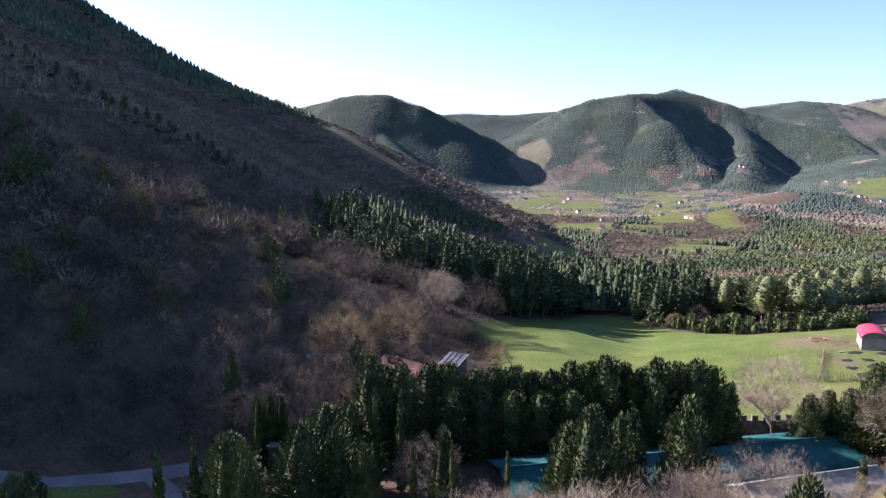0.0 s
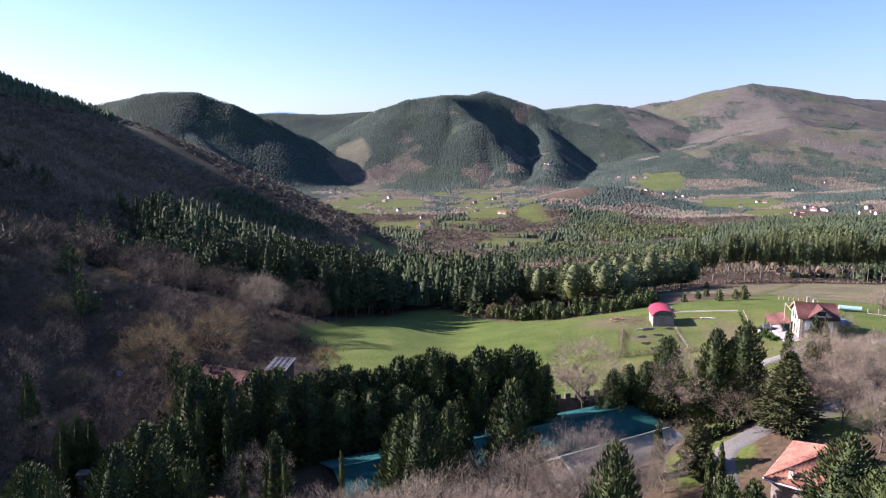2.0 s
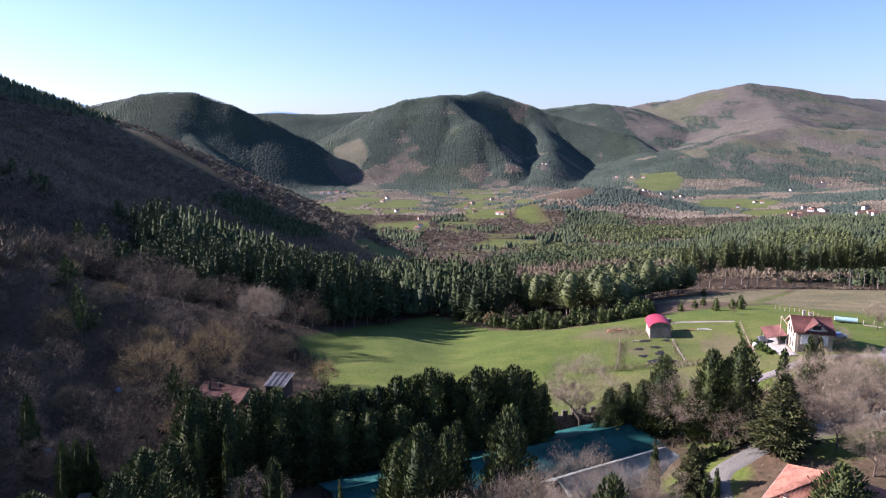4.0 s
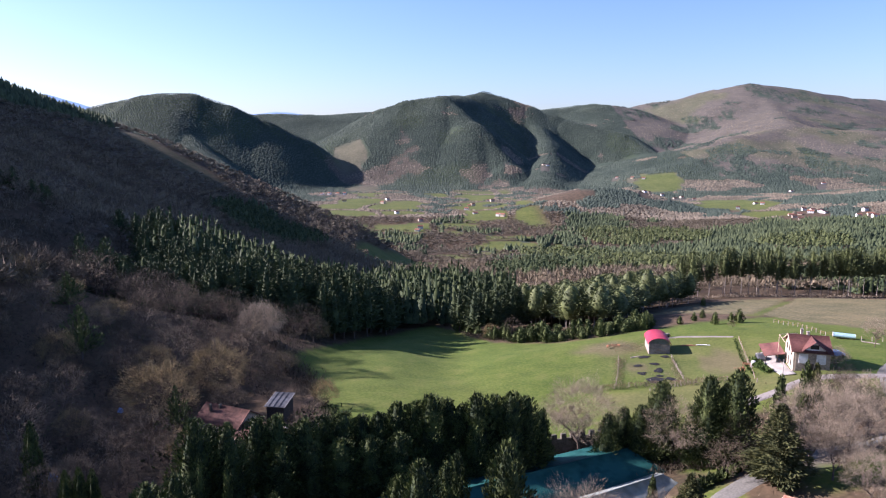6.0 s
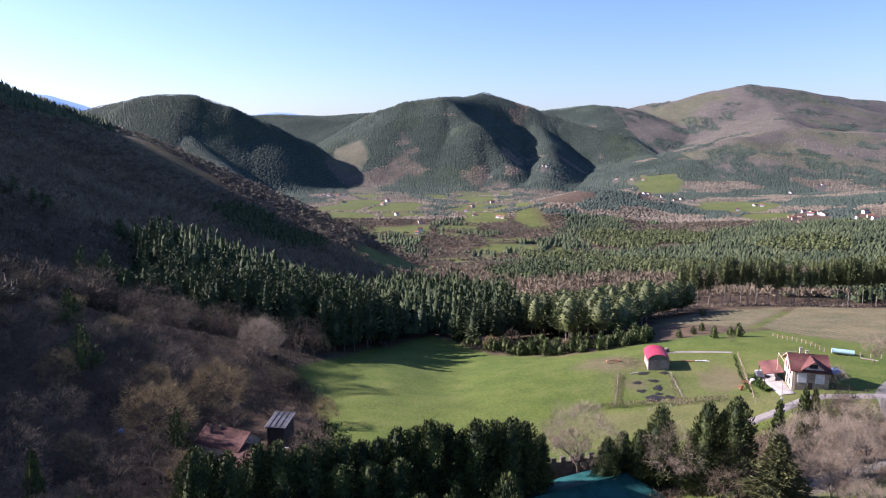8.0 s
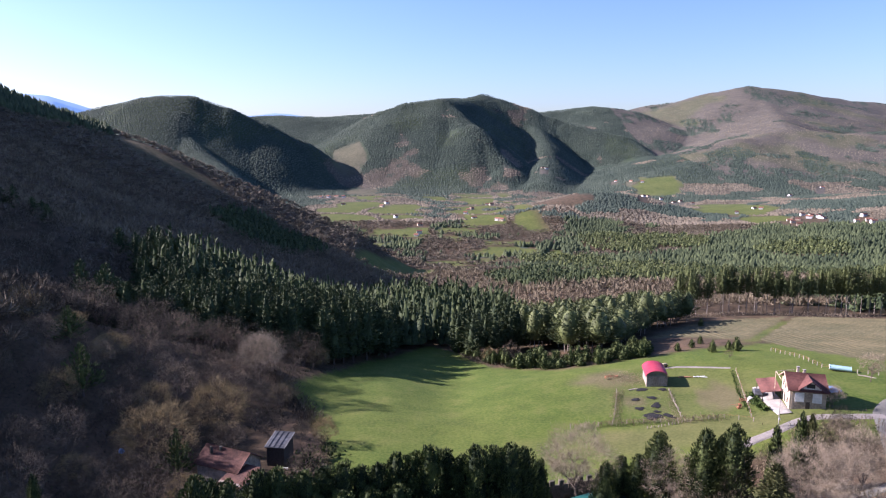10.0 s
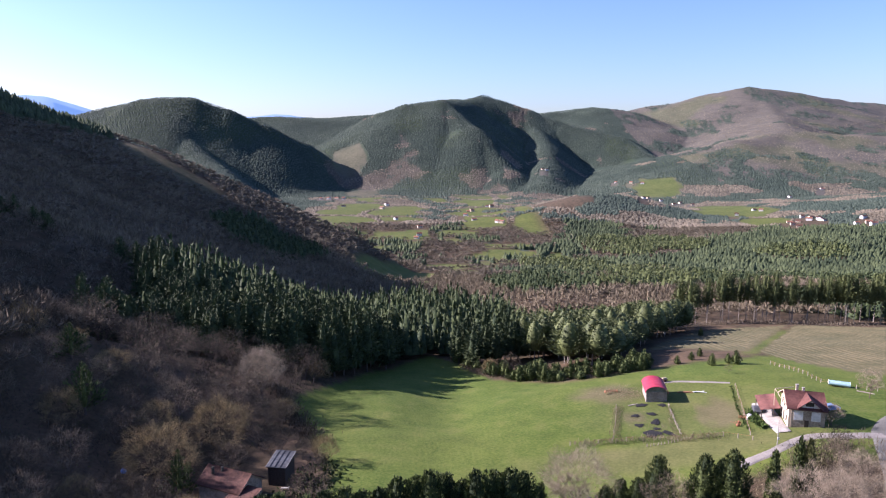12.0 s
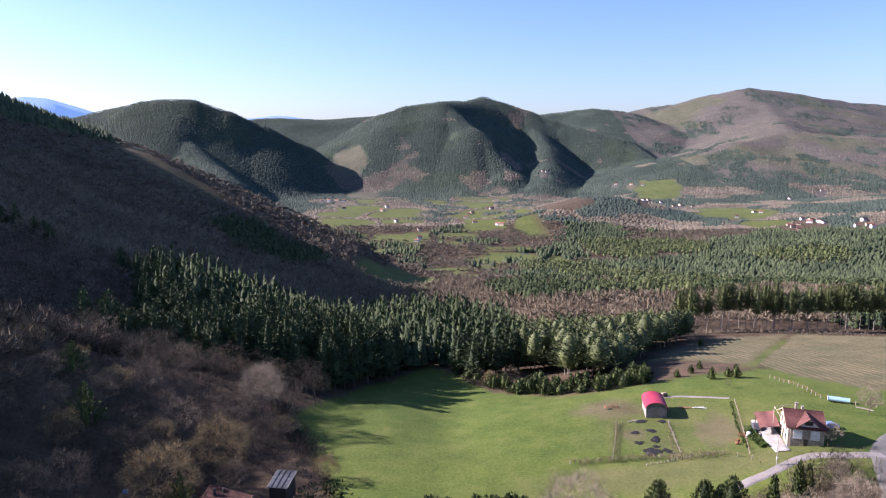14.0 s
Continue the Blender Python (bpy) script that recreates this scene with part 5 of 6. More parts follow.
# ---- the barn ----
def barn():
    x, y = 54.6, 180.4
    z = min(ground_at(54, 181), ground_at(59, 179), ground_at(60, 187)) + 0.1
    th = thing("barn", frame_at(x, y, z, -9), "weathered timber barn with curved red metal roof", "barn")
    W, D, H, arc = 5.4, 8.0, 2.8, 1.7
    bm = bmesh.new()
    n = 14
    prof = [(0, -1.0), (0, H)] + [(W / 2 - W / 2 * math.cos(math.pi * i / n), H + arc * math.sin(math.pi * i / n)) for i in range(1, n)] + [(W, H), (W, -1.0)]
    front, back = [[bm.verts.new((px, yy, pz)) for px, pz in prof] for yy in (0, D)]
    bm.faces.new(front)
    bm.faces.new(back[::-1])
    for i in range(len(prof)):
        j = (i + 1) % len(prof)
        bm.faces.new((front[i], back[i], back[j], front[j]))
    part("wall", (bm, TIMBER), th, "grey weathered plank walls")
    verts, faces = [], []
    for yy in np.linspace(-0.5, D + 0.5, 24):
        for lift in (0.06, 0.14):
            for i in range(n + 1):
                q = math.pi * (i / n)
                r = W / 2 + 0.25 + lift - 0.06
                verts.append((W / 2 - r * math.cos(q), yy, H - 0.05 + (arc + lift) * math.sin(q) + 0.05))
    m = n + 1
    for k in range(23):
        for i in range(n):
            a, b = k * 2 * m + i, (k + 1) * 2 * m + i
            faces += [(a + m, b + m, b + m + 1, a + m + 1), (a, a + 1, b + 1, b)]
    for k in (0, 23):
        for i in range(n):
            a = k * 2 * m + i
            faces.append((a, a + m, a + m + 1, a + 1))
    part("roof", mesh_of("roof", verts, faces, CRIMSON, False), th, "curved crimson metal roof")
    for i in range(18):
        px = 0.05 + i * 0.295
        top = H + arc * math.sin(math.acos(max(-1, min(1, 1 - (px + 0.14) * 2 / W)))) - 0.12
        part("plank", (box(px, -0.05, -0.6, px + 0.27, 0.01, min(top, 2.95), 0.01), TIMBER), th)
    part("door", (box(1.9, -0.1, 0.0, 3.5, -0.055, 2.3, 0.02), TIMBER), th)
    part("gable_panel", (slab([(0.3, -0.045, 3.0), (W - 0.3, -0.045, 3.0), (W - 1.2, -0.045, 3.95), (W / 2, -0.045, 4.3), (1.2, -0.045, 3.95)], 0.02), GREY_SHEET), th, "pale grey boarding under the roof")


barn()


# ---- the near house with the hipped clay roof ----
def hip_house():
    z = ground_at(44, 78)
    th = thing("clay_roofed_house", frame_at(46.2, 78.0, z, -40), "single-storey house with pyramid roof of red clay tiles", "house")
    s, e, top = 6.4, -9.6 - z, -6.3 - z
    part("wall", (box(-s + 0.7, -s + 0.7, -1.5, s - 0.7, s - 0.7, e + 0.1), STONE), th, "brown stone walls in the shade of the eaves")
    up = top - e
    for k in range(4):
        q = Matrix.Rotation(k * math.pi / 2, 3, "Z")
        roof_part(th, RED_TILE, q @ Vector((-s, -s, e)), q @ Vector((s, -s, e)), q @ Vector((0, s, up)), 0.5, 0.5, 0.42, 0.19)
        v, f = tube([(q @ Vector((-s, -s, e + 0.08)), 0.14), (Vector((0, 0, top + 0.1)), 0.14)], 6)
        part("hip_ridge", mesh_of("hip_ridge", v, f, RED_TILE, True), th)
        part("gutter", (lambda b: (bmesh.ops.transform(b, matrix=q.to_4x4(), verts=b.verts), (b, WHITE))[1])(box(-s, -s - 0.16, e - 0.2, s, -s - 0.02, e - 0.05)), th, "white gutter")
    for x, y, h in ((-3.7, -5.4, 1.0),):
        base = e + up * (1 - max(abs(x), abs(y)) / s)
        ch = part("chimney", (box(x - 0.26, y - 0.26, base - 0.5, x + 0.26, y + 0.26, base + h, 0.02), STUCCO), th)
        part("chimney_cap", (box(x - 0.34, y - 0.34, base + h, x + 0.34, y + 0.34, base + h + 0.1), OLD_TILE), ch)


hip_house()


# ---- halls with sheet roofs ----
def hall(name, x, y, turn, length, width, ridge, eave, mat, label, end_slope=0.0):
    """A long low hall; x, y is the ridge's far end, the hall runs from there along -x of its own frame."""
    z = min(ground_at(x, y), ground_at(x - length * math.cos(radians(turn)), y - length * math.sin(radians(turn))))
    th = thing(name, frame_at(x, y, z, turn), label, "hall")
    r, e, w = ridge - z, eave - z, width / 2
    part("wall", (box(-length + 0.4, -w + 0.4, -1.5, -0.4 - end_slope, w - 0.4, e), DARK), th)
    b = 1 - end_slope / length
    roof_part(th, mat, (-length, -w, e), (0, -w, e), Vector((0, w, r - e)), 0, b, 0.9, 0.06)
    roof_part(th, mat, (0, w, e), (-length, w, e), Vector((0, -w, r - e)), 1 - b, 1, 0.9, 0.06)
    if end_slope:
        roof_part(th, mat, (0, -w, e), (0, w, e), Vector((-end_slope, 0, r - e)), 0.5, 0.5, 0.9, 0.06)
    v, f = tube([((-length, 0, r + 0.05), 0.14), ((-end_slope, 0, r + 0.05), 0.14)], 6)
    part("ridge_cap", mesh_of("ridge_cap", v, f, mat, True), th)
    v, f = tube([((-length, -w - 0.05, e - 0.05), 0.1), ((0, -w - 0.05, e - 0.05), 0.1)], 6)
    part("gutter", mesh_of("gutter", v, f, GREY_SHEET, True), th)


hall("green_hall", 35.0, 114.5, 26, 56, 15, -15.0, -17.3, TEAL, "long low hall with green sheet metal roof", 4.0)
hall("grey_hall", 37.0, 104.0, 29, 24, 8.0, -14.4, -16.6, GREY_SHEET, "smaller hall with pale grey translucent roof sheets", 3.0)


def crenellated_wall():
    z = ground_at(24, 121)
    th = thing("crenellated_wall", frame_at(17.5, 119.0, z, 17), "low stone garden wall with battlements", "wall")
    top = -16.6 - z
    part("wall", (box(0, 0, -1.0, 15, 0.6, top, 0.04), DARK_STONE), th)
    for i in range(8):
        part("merlon", (box(0.3 + i * 1.9, 0.0, top, 1.3 + i * 1.9, 0.6, top + 0.95, 0.04), DARK_STONE), th)


crenellated_wall()


# ---- cottage and shed at the foot of the hill ----
def cottage():
    z = ground_at(-43, 131)
    th = thing("cottage", frame_at(-48.6, 131.0, z, -24), "old cottage with worn red clay roof under the trees", "cottage")
    e, r = -17.4 - z, -15.1 - z
    bm = gable_shell(10.0, 7.0, e, r - e)
    part("wall", (bm, STONE), th)
    up = r - e
    roof_part(th, OLD_TILE, (-0.5, -0.5, e - 0.2), (10.5, -0.5, e - 0.2), Vector((0, 4.0, up + 0.32)), 0, 1, 0.3, 0.08)
    roof_part(th, OLD_TILE, (10.5, 7.5, e - 0.2), (-0.5, 7.5, e - 0.2), Vector((0, -4.0, up + 0.32)), 0, 1, 0.3, 0.08)
    part("annex_wall", (box(8.2, -3.2, -1.0, 13.2, 2.4, e - 0.8), STONE), th)
    roof_part(th, OLD_TILE, (8.0, -3.7, e - 1.1), (13.6, -3.7, e - 1.1), Vector((0, 6.4, 1.5)), 0, 1, 0.3, 0.08, label="lower clay lean-to roof", name="annex_roof")
    for x, y, h in ((3.6, 2.9, 0.5), (2.2, 1.8, 0.7)):
        part("chimney", (box(x - 0.22, y - 0.22, r - 0.8, x + 0.22, y + 0.22, r + h, 0.02), DARK_STONE), th)


cottage()


def shed():
    z = ground_at(-34.5, 140.5)
    th = thing("shed", frame_at(-36.8, 138.0, z, -8), "small shed with grey corrugated sheet roof", "shed")
    lo, hi = -17.4 - z, -16.6 - z
    part("wall", (box(0.2, 0.2, -1.0, 3.9, 5.8, lo - 0.1), DARK), th)
    roof_part(th, SLATE, (-0.2, -0.2, lo), (4.3, -0.2, lo), Vector((0, 6.4, hi - lo)), 0, 1, 0.35, 0.05)
    for x in (0.6, 1.7, 2.9):
        part("batten", (slab([(x, -0.1, lo + 0.16), (x + 0.12, -0.1, lo + 0.16), (x + 0.12, 6.0, hi + 0.12), (x, 6.0, hi + 0.12)], 0.06), SLATE), th)


shed()
# Shrubs added to darken the ground that lies in shade by the cottage.
for x, y, h in [(-30, 134, 4.5), (-28, 143, 4), (-49, 123, 6), (-53, 138, 7), (-38, 149, 6), (-32, 151, 5), (-27, 149, 4), (-45, 145, 7), (-36, 126, 4.5), (-56, 128, 8), (-29, 128, 5)]:
    plant("wood", x, y, h=h, group="shrubs round the cottage")
tb = thing("garden_bench", pose(-32.6, 136.0, ground_at(-32.6, 136.0), 0, 0, 5), "pale stone garden bench", "bench")
part("seat", (box(-0.9, -0.25, 0.4, 0.9, 0.25, 0.5, 0.02), CONCRETE), tb)
for x in (-0.7, 0.55):
    part("leg", (box(x, -0.2, -0.2, x + 0.15, 0.2, 0.4), CONCRETE), tb)


def covered_heap(x, y, turn, L, W, H, mat, label):
    bm = bmesh.new()
    bmesh.ops.create_icosphere(bm, subdivisions=3, radius=1.0)
    for v in bm.verts:
        k = 1 + 0.18 * noise.noise(v.co * 2.2)
        v.co = Vector((v.co.x * L / 2 * k, v.co.y * W / 2 * k, max(-0.1, v.co.z) * H * k))
    ob = thing("covered_woodpile", frame_at(x, y, ground_at(x, y), turn), label, "tarpaulin")
    part("cover", (bm, mat), ob)


covered_heap(-67.0, 110.5, 25, 3.6, 2.0, 1.6, BLUE, "pale blue tarpaulin over a heap in the woods")
covered_heap(-66.3, 137.0, 0, 1.2, 1.0, 0.9, BLUE, "small bright blue drum cover in the woods")


def pillar():
    x, y = -49.0, 89.0
    th = thing("gate_pillar", frame_at(x, y, ground_at(x, y), 10), "ivy-grown stone gate pillar", "pillar")
    part("shaft", (box(-0.6, -0.6, -0.8, 0.6, 0.6, 4.0, 0.06), DARK_STONE), th)
    part("cap", (box(-0.8, -0.8, 4.0, 0.8, 0.8, 4.35, 0.05), DARK_STONE), th)
    rng = np.random.RandomState(3)
    n = 420
    q = rng.uniform(-0.62, 0.62, (n, 2))
    side = rng.randint(0, 4, n)
    at = np.stack([np.where(side == 0, -0.62, np.where(side == 1, 0.62, q[:, 0])), np.where(side == 2, -0.62, np.where(side == 3, 0.62, q[:, 1])), rng.uniform(0, 3.9, n)], -1)
    way = at * np.array([1, 1, 0]) + rng.normal(size=(n, 3)) * 0.3
    way /= np.linalg.norm(way, axis=1)[:, None]
    part("ivy", mesh_of("ivy", *tufts(at, way, np.full(n, 0.3), np.full(n, 0.14), rng), OLIVE), th, "grey-green ivy")


pillar()


# ---- farmyard things ----
def trailer():
    x, y = 104.6, 182.9
    th = thing("trailer", frame_at(x, y, ground_at(x, y), -26), "long trailer under a pale cyan cover", "trailer")
    n = 8
    verts, faces = [], []
    for k in range(7):
        xx = 5.2 * k / 6
        for i in range(n + 1):
            q = math.pi * i / n
            verts.append((xx, -0.95 * math.cos(q), 1.0 + (0.55 + 0.05 * (k % 2)) * math.sin(q)))
        verts += [(xx, 0.95, 0.55), (xx, -0.95, 0.55)]
    m = n + 3
    for k in range(6):
        for i in range(m):
            j = (i + 1) % m
            faces.append((k * m + i, k * m + j, (k + 1) * m + j, (k + 1) * m + i))
    cover = mesh_of("cover", verts, faces, SKY_COVER)
    part("cover", cover, th, "pale cyan tarpaulin")
    part("end_board", (box(-0.03, -0.93, 0.55, 0.02, 0.93, 1.5), WHITE), th)
    part("end_board", (box(5.18, -0.93, 0.55, 5.23, 0.93, 1.5), WHITE), th)
    part("chassis", (box(0, -0.9, 0.42, 5.2, 0.9, 0.55), RUST), th)
    for sx in (1.6, 3.4):
        for sy in (-0.8, 0.8):
            v, f = tube([((sx, sy - 0.1, 0.3), 0.02), ((sx, sy - 0.1, 0.3), 0.34), ((sx, sy + 0.1, 0.3), 0.34), ((sx, sy + 0.1, 0.3), 0.02)], 10)
            part("wheel", mesh_of("wheel", v, f, BLACK), th)


trailer()


def post_fence(name, pts, step, label, wires=2, tall=1.2, mat=TIMBER):
    th = thing(name, pose(pts[0][0], pts[0][1], 0), label, "fence")
    ox, oy = pts[0]
    heads = []
    for (ax, ay), (bx, by) in zip(pts, pts[1:]):
        n = max(1, int(math.hypot(bx - ax, by - ay) / step))
        for i in range(n):
            heads.append((ax + (bx - ax) * i / n, ay + (by - ay) * i / n))
    heads.append(pts[-1])
    v, f = tube([((0, 0, -0.4), 0.09), ((0, 0, tall), 0.08), ((0, 0, tall + 0.02), 0.01)], 6)
    me = mesh_of("post", v, f, mat)
    for i, (x, y) in enumerate(heads):
        rnd = random.Random(i)
        part("post", me, th, m=pose(x - ox, y - oy, ground_at(x, y), rnd.uniform(-4, 4), rnd.uniform(-4, 4), 0))
    for w in range(wires):
        zz = tall * (0.9 - 0.4 * w)
        v, f = tube([((x - ox, y - oy, ground_at(x, y) + zz), 0.02) for x, y in heads], 3)
        part("wire", mesh_of("wire", v, f, RUST), th)


post_fence("post_fence", [(102.5, 212), (104, 203), (104.8, 194), (104.3, 186), (110, 179), (118, 174)], 2.2, "timber post and wire fence along the field")
post_fence("garden_fence", [(80.7, 186), (75.5, 169), (69.3, 150)], 2.4, "pale posts along the garden edge", 2, 0.9, TIMBER)
post_fence("paddock_fence", [(30, 156.5), (43, 155.8), (54, 153.2), (64, 151.7), (68.5, 147)], 3.0, "low vine stakes along the plot", 1, 1.0)
post_fence("plot_fence", [(46, 178), (43.5, 168), (40.5, 158)], 2.5, "old stakes beside a strip of dry reeds", 1, 1.1)


def thicket(name, pts, width, tall, n, mat, label, category, seed, slim=0.12, kind="stuff"):
    """A strip of plants along a line."""
    rng = np.random.RandomState(seed)
    pts = np.array(pts, float)
    seg = rng.randint(0, len(pts) - 1, n)
    u = rng.uniform(0, 1, (n, 1))
    p = pts[seg] * (1 - u) + pts[seg + 1] * u + rng.normal(size=(n, 2)) * width / 2
    z = height(p[:, 0], p[:, 1])
    lift = rng.uniform(0, 0.55, n) * tall
    at = np.stack([p[:, 0], p[:, 1], z + lift - 0.05], -1)
    way = rng.normal(size=(n, 3)) * 0.55 + np.array([0, 0, 0.9])
    way /= np.linalg.norm(way, axis=1)[:, None]
    L = tall * rng.uniform(0.3, 0.75, n)
    return tagged(new(name, mesh_of(name, *tufts(at, way, L, L * slim, rng), mat)), label, category, kind=kind)


thicket("reed_strip", [(46.5, 178), (44, 169), (41, 158.5)], 1.3, 0.9, 900, STRAW, "strip of dry beige reeds", "reeds", 1, 0.06)
thicket("reed_strip", [(58.8, 174), (56.5, 165), (54.4, 154)], 0.8, 0.8, 500, STRAW, "narrow strip of dry beige reeds", "reeds", 2, 0.06)
thicket("vine_row", [(31, 156), (43, 155.4), (54, 152.8), (64, 151.2)], 1.6, 1.5, 1100, TWIG_PALE, "row of leafless pale vines and shrubs", "shrubs", 3, 0.05)
thicket("hedge_row", [(79.6, 186), (74.3, 169), (70.2, 153)], 0.4, 0.7, 320, HEDGE, "low green hedge along the garden", "hedge", 4, 0.3)
thicket("hedge_row", [(76.0, 166), (73.8, 158), (73.6, 152.5)], 1.0, 1.2, 420, HEDGE, "low green shrubs beside the driveway", "hedge", 5, 0.3)
thicket("hedge_row", [(37, 97), (42, 98.6), (48, 101.5)], 0.8, 1.5, 700, CYPRESS, "clipped dark hedge along the lane", "hedge", 6, 0.3)
thicket("bramble_bank", [(8, 262), (16, 247), (26, 232)], 4.5, 1.5, 2600, TWIG_WOOD, "tangled brown brambles at the meadow's edge", "brambles", 7, 0.05)
thicket("bramble_bank", [(120, 345), (150, 343), (205, 328)], 4, 2.4, 1500, TWIG_PALE, "pale dry brambles behind the field", "brambles", 8, 0.06)
thicket("bramble_bank", [(62, 116), (70, 124), (79, 132), (86, 139)], 8, 1.9, 2600, TWIG_WOOD, "brown brambles on the bank by the lane", "brambles", 9, 0.05)
thicket("bramble_bank", [(60, 122), (70, 131), (80, 137)], 5, 1.5, 1500, STRAW, "dry brambles above the track", "brambles", 10, 0.05)
thicket("shrubbery", [(33, 110), (38, 108), (46, 104)], 3.5, 1.7, 900, TWIG, "brown leafless shrubs in the garden", "shrubs", 11, 0.06)
thicket("shrubbery", [(54, 108), (62, 104), (70, 100)], 6, 1.4, 900, STRAW, "dry brown undergrowth", "shrubs", 12, 0.06)
# Dark green fill standing for shade on the cottage's bare ground.
thicket("hedge_row", [(-52, 122), (-36, 123), (-28, 132), (-26, 146)], 5, 1.6, 900, CYPRESS, "dark evergreen shrubs added for the shade round the cottage", "hedge", 14, 0.25)
thicket("bramble_bank", [(-48, 196), (-40, 180), (-30, 160)], 4, 2.4, 1400, TWIG_WOOD, "brown scrub along the pasture's edge", "brambles", 13, 0.06)

rng = np.random.RandomState(61)
tx, ty = rng.uniform(-40, 105, 5200), rng.uniform(124, 285, 5200)
ok = (pasture(tx, ty) > 0.8) & (fbm(tx, ty, 14, 3, 62) > 0.08)
tx, ty = tx[ok], ty[ok]
tw = rng.normal(size=(len(tx), 3)) * 0.5 + np.array([0, 0, 0.7])
tw /= np.linalg.norm(tw, axis=1)[:, None]
tussock_mesh = mesh_of("tussocks", *tufts(np.stack([tx, ty, height(tx, ty) - 0.05], -1), tw, rng.uniform(0.08, 0.17, len(tx)), rng.uniform(0.05, 0.10, len(tx)), rng), material("tussock_grass", (0.060, 0.090, 0.018), (0.125, 0.150, 0.040), 0.9, 0.6, 0, 0.5))
tagged(new("tussocks", tussock_mesh), "darker grass tussocks scattered over the pasture", "grass", kind="stuff")

# young pines along the pasture's far edge
gx, gy, rng = jitter_grid(6, 92, 214, 290, 3.2, 15)
edge = np.interp(gx, MEADOW_X, MEADOW_Y)
for i in np.where((gy > edge + 2) & (gy < edge + 15) & (gx < 70) & (rng.rand(len(gx)) < 0.8))[0][:120]:
    plant("young_pine", gx[i], gy[i], h=rng.uniform(2.5, 6.5), r=rng.uniform(1.5, 2.8), group="young pines at the pasture edge")


def black_sheet(x, y, L, W, turn, seed):
    rng = random.Random(seed)
    th = thing("mulch_sheet", pose(x, y, 0), "crumpled black plastic mulch sheet on the plot", "plastic sheet", "mulch sheets")
    bm = bmesh.new()
    n, c = 14, bm.verts.new((0, 0, ground_at(x, y) + 0.22))
    ring = []
    for i in range(n):
        q = 2 * math.pi * i / n
        r = rng.uniform(0.6, 1.15)
        px, py = L / 2 * r * math.cos(q), W / 2 * r * math.sin(q)
        a = radians(turn)
        px, py = px * math.cos(a) - py * math.sin(a), px * math.sin(a) + py * math.cos(a)
        ring.append(bm.verts.new((px, py, ground_at(x + px, y + py) + 0.08 + rng.uniform(0, 0.08))))
    for i in range(n):
        bm.faces.new((c, ring[i], ring[(i + 1) % n]))
    bm.faces.new(ring[::-1])
    part("sheet", (bm, BLACK), th)


for i, (x, y, L, W, a) in enumerate([(52.8, 178.4, 3.4, 2.6, 0), (58.0, 177.0, 2.4, 2.8, 20), (49.1, 170.6, 2.2, 2.6, -20), (53.5, 171.3, 2.6, 3.0, 10), (52.7, 165.3, 2.4, 4.4, -25), (48.2, 163.8, 2.6, 2.2, 0), (49.8, 158.3, 4.6, 5.0, -10), (53.3, 157.8, 2.4, 4.6, 30), (51.6, 160.8, 2.6, 2.0, 0)]):
    black_sheet(x, y, L, W, a, i)


def rusty_implement(x, y, turn, L, label):
    """A tine harrow left standing on the ground: frame, tines, drawbar and two iron wheels."""
    th = thing("harrow", pose(x, y, ground_at(x, y), 0, 0, turn), label, "farm implement", "rusty implements")
    for k in range(3):
        part("frame_bar", (box(-L / 2, -0.6 + 0.6 * k, 0.5, L / 2, -0.52 + 0.6 * k, 0.6, 0.01), RUST), th)
    for k in (-0.4, 0.4):
        part("frame_bar", (box(k * L, -0.62, 0.58, k * L + 0.08, 0.72, 0.66, 0.01), RUST), th)
    n = int(L / 0.35)
    v, f = tube([((0, 0, 0.55), 0.04), ((0, 0.15, 0.2), 0.035), ((0, 0.02, -0.05), 0.02)], 5)
    me = mesh_of("tine", v, f, RUST)
    for k in range(n):
        part("tine", me, th, m=pose(-L / 2 + (k + 0.5) * L / n, (-0.56, 0.04, 0.64)[k % 3], 0))
    v, f = tube([((0, 0.6, 0.6), 0.05), ((0.1, 1.9, 0.45), 0.05)], 5)
    part("drawbar", mesh_of("drawbar", v, f, RUST), th)
    for sx in (-L / 2 - 0.1, L / 2 + 0.1):
        v, f = tube([((sx - 0.04, 0, 0.42), 0.05), ((sx - 0.04, 0, 0.42), 0.42), ((sx + 0.04, 0, 0.42), 0.42), ((sx + 0.04, 0, 0.42), 0.05)], 12)
        part("wheel", mesh_of("wheel", v, f, RUST), th)


rusty_implement(47.4, 189.5, 12, 3.4, "rusty tine harrow standing on the bare earth")
rusty_implement(72.6, 161.0, -30, 2.2, "rusty cultivator beside the water tank")
rusty_implement(69.6, 157.2, 60, 1.8, "old rusty cultivator on the dug plot")

def spread_litter(name, label, cx, cy, rx, ry, n, mat, seed, tall, slim):
    """Loose stalks lying about on a patch of ground."""
    rng = np.random.RandomState(seed)
    p = rng.normal(size=(n, 2)) * np.array([rx, ry]) * 0.5 + np.array([cx, cy])
    way = rng.normal(size=(n, 3)) * np.array([1, 1, 0.12]) + np.array([0, 0, 0.1])
    way /= np.linalg.norm(way, axis=1)[:, None]
    L = tall * rng.uniform(0.5, 1.4, n)
    at = np.stack([p[:, 0], p[:, 1], height(p[:, 0], p[:, 1]) + 0.10 * rng.uniform(0.3, 1.2, n)], -1)
    return tagged(new(name, mesh_of(name, *tufts(at, way, L, L * slim, rng), mat)), label, "straw", kind="stuff")


spread_litter("straw", "pale straw trodden over the ground beside the barn", 51.5, 188.5, 5.0, 7.0, 1500, STRAW, 41, 0.4, 0.05)
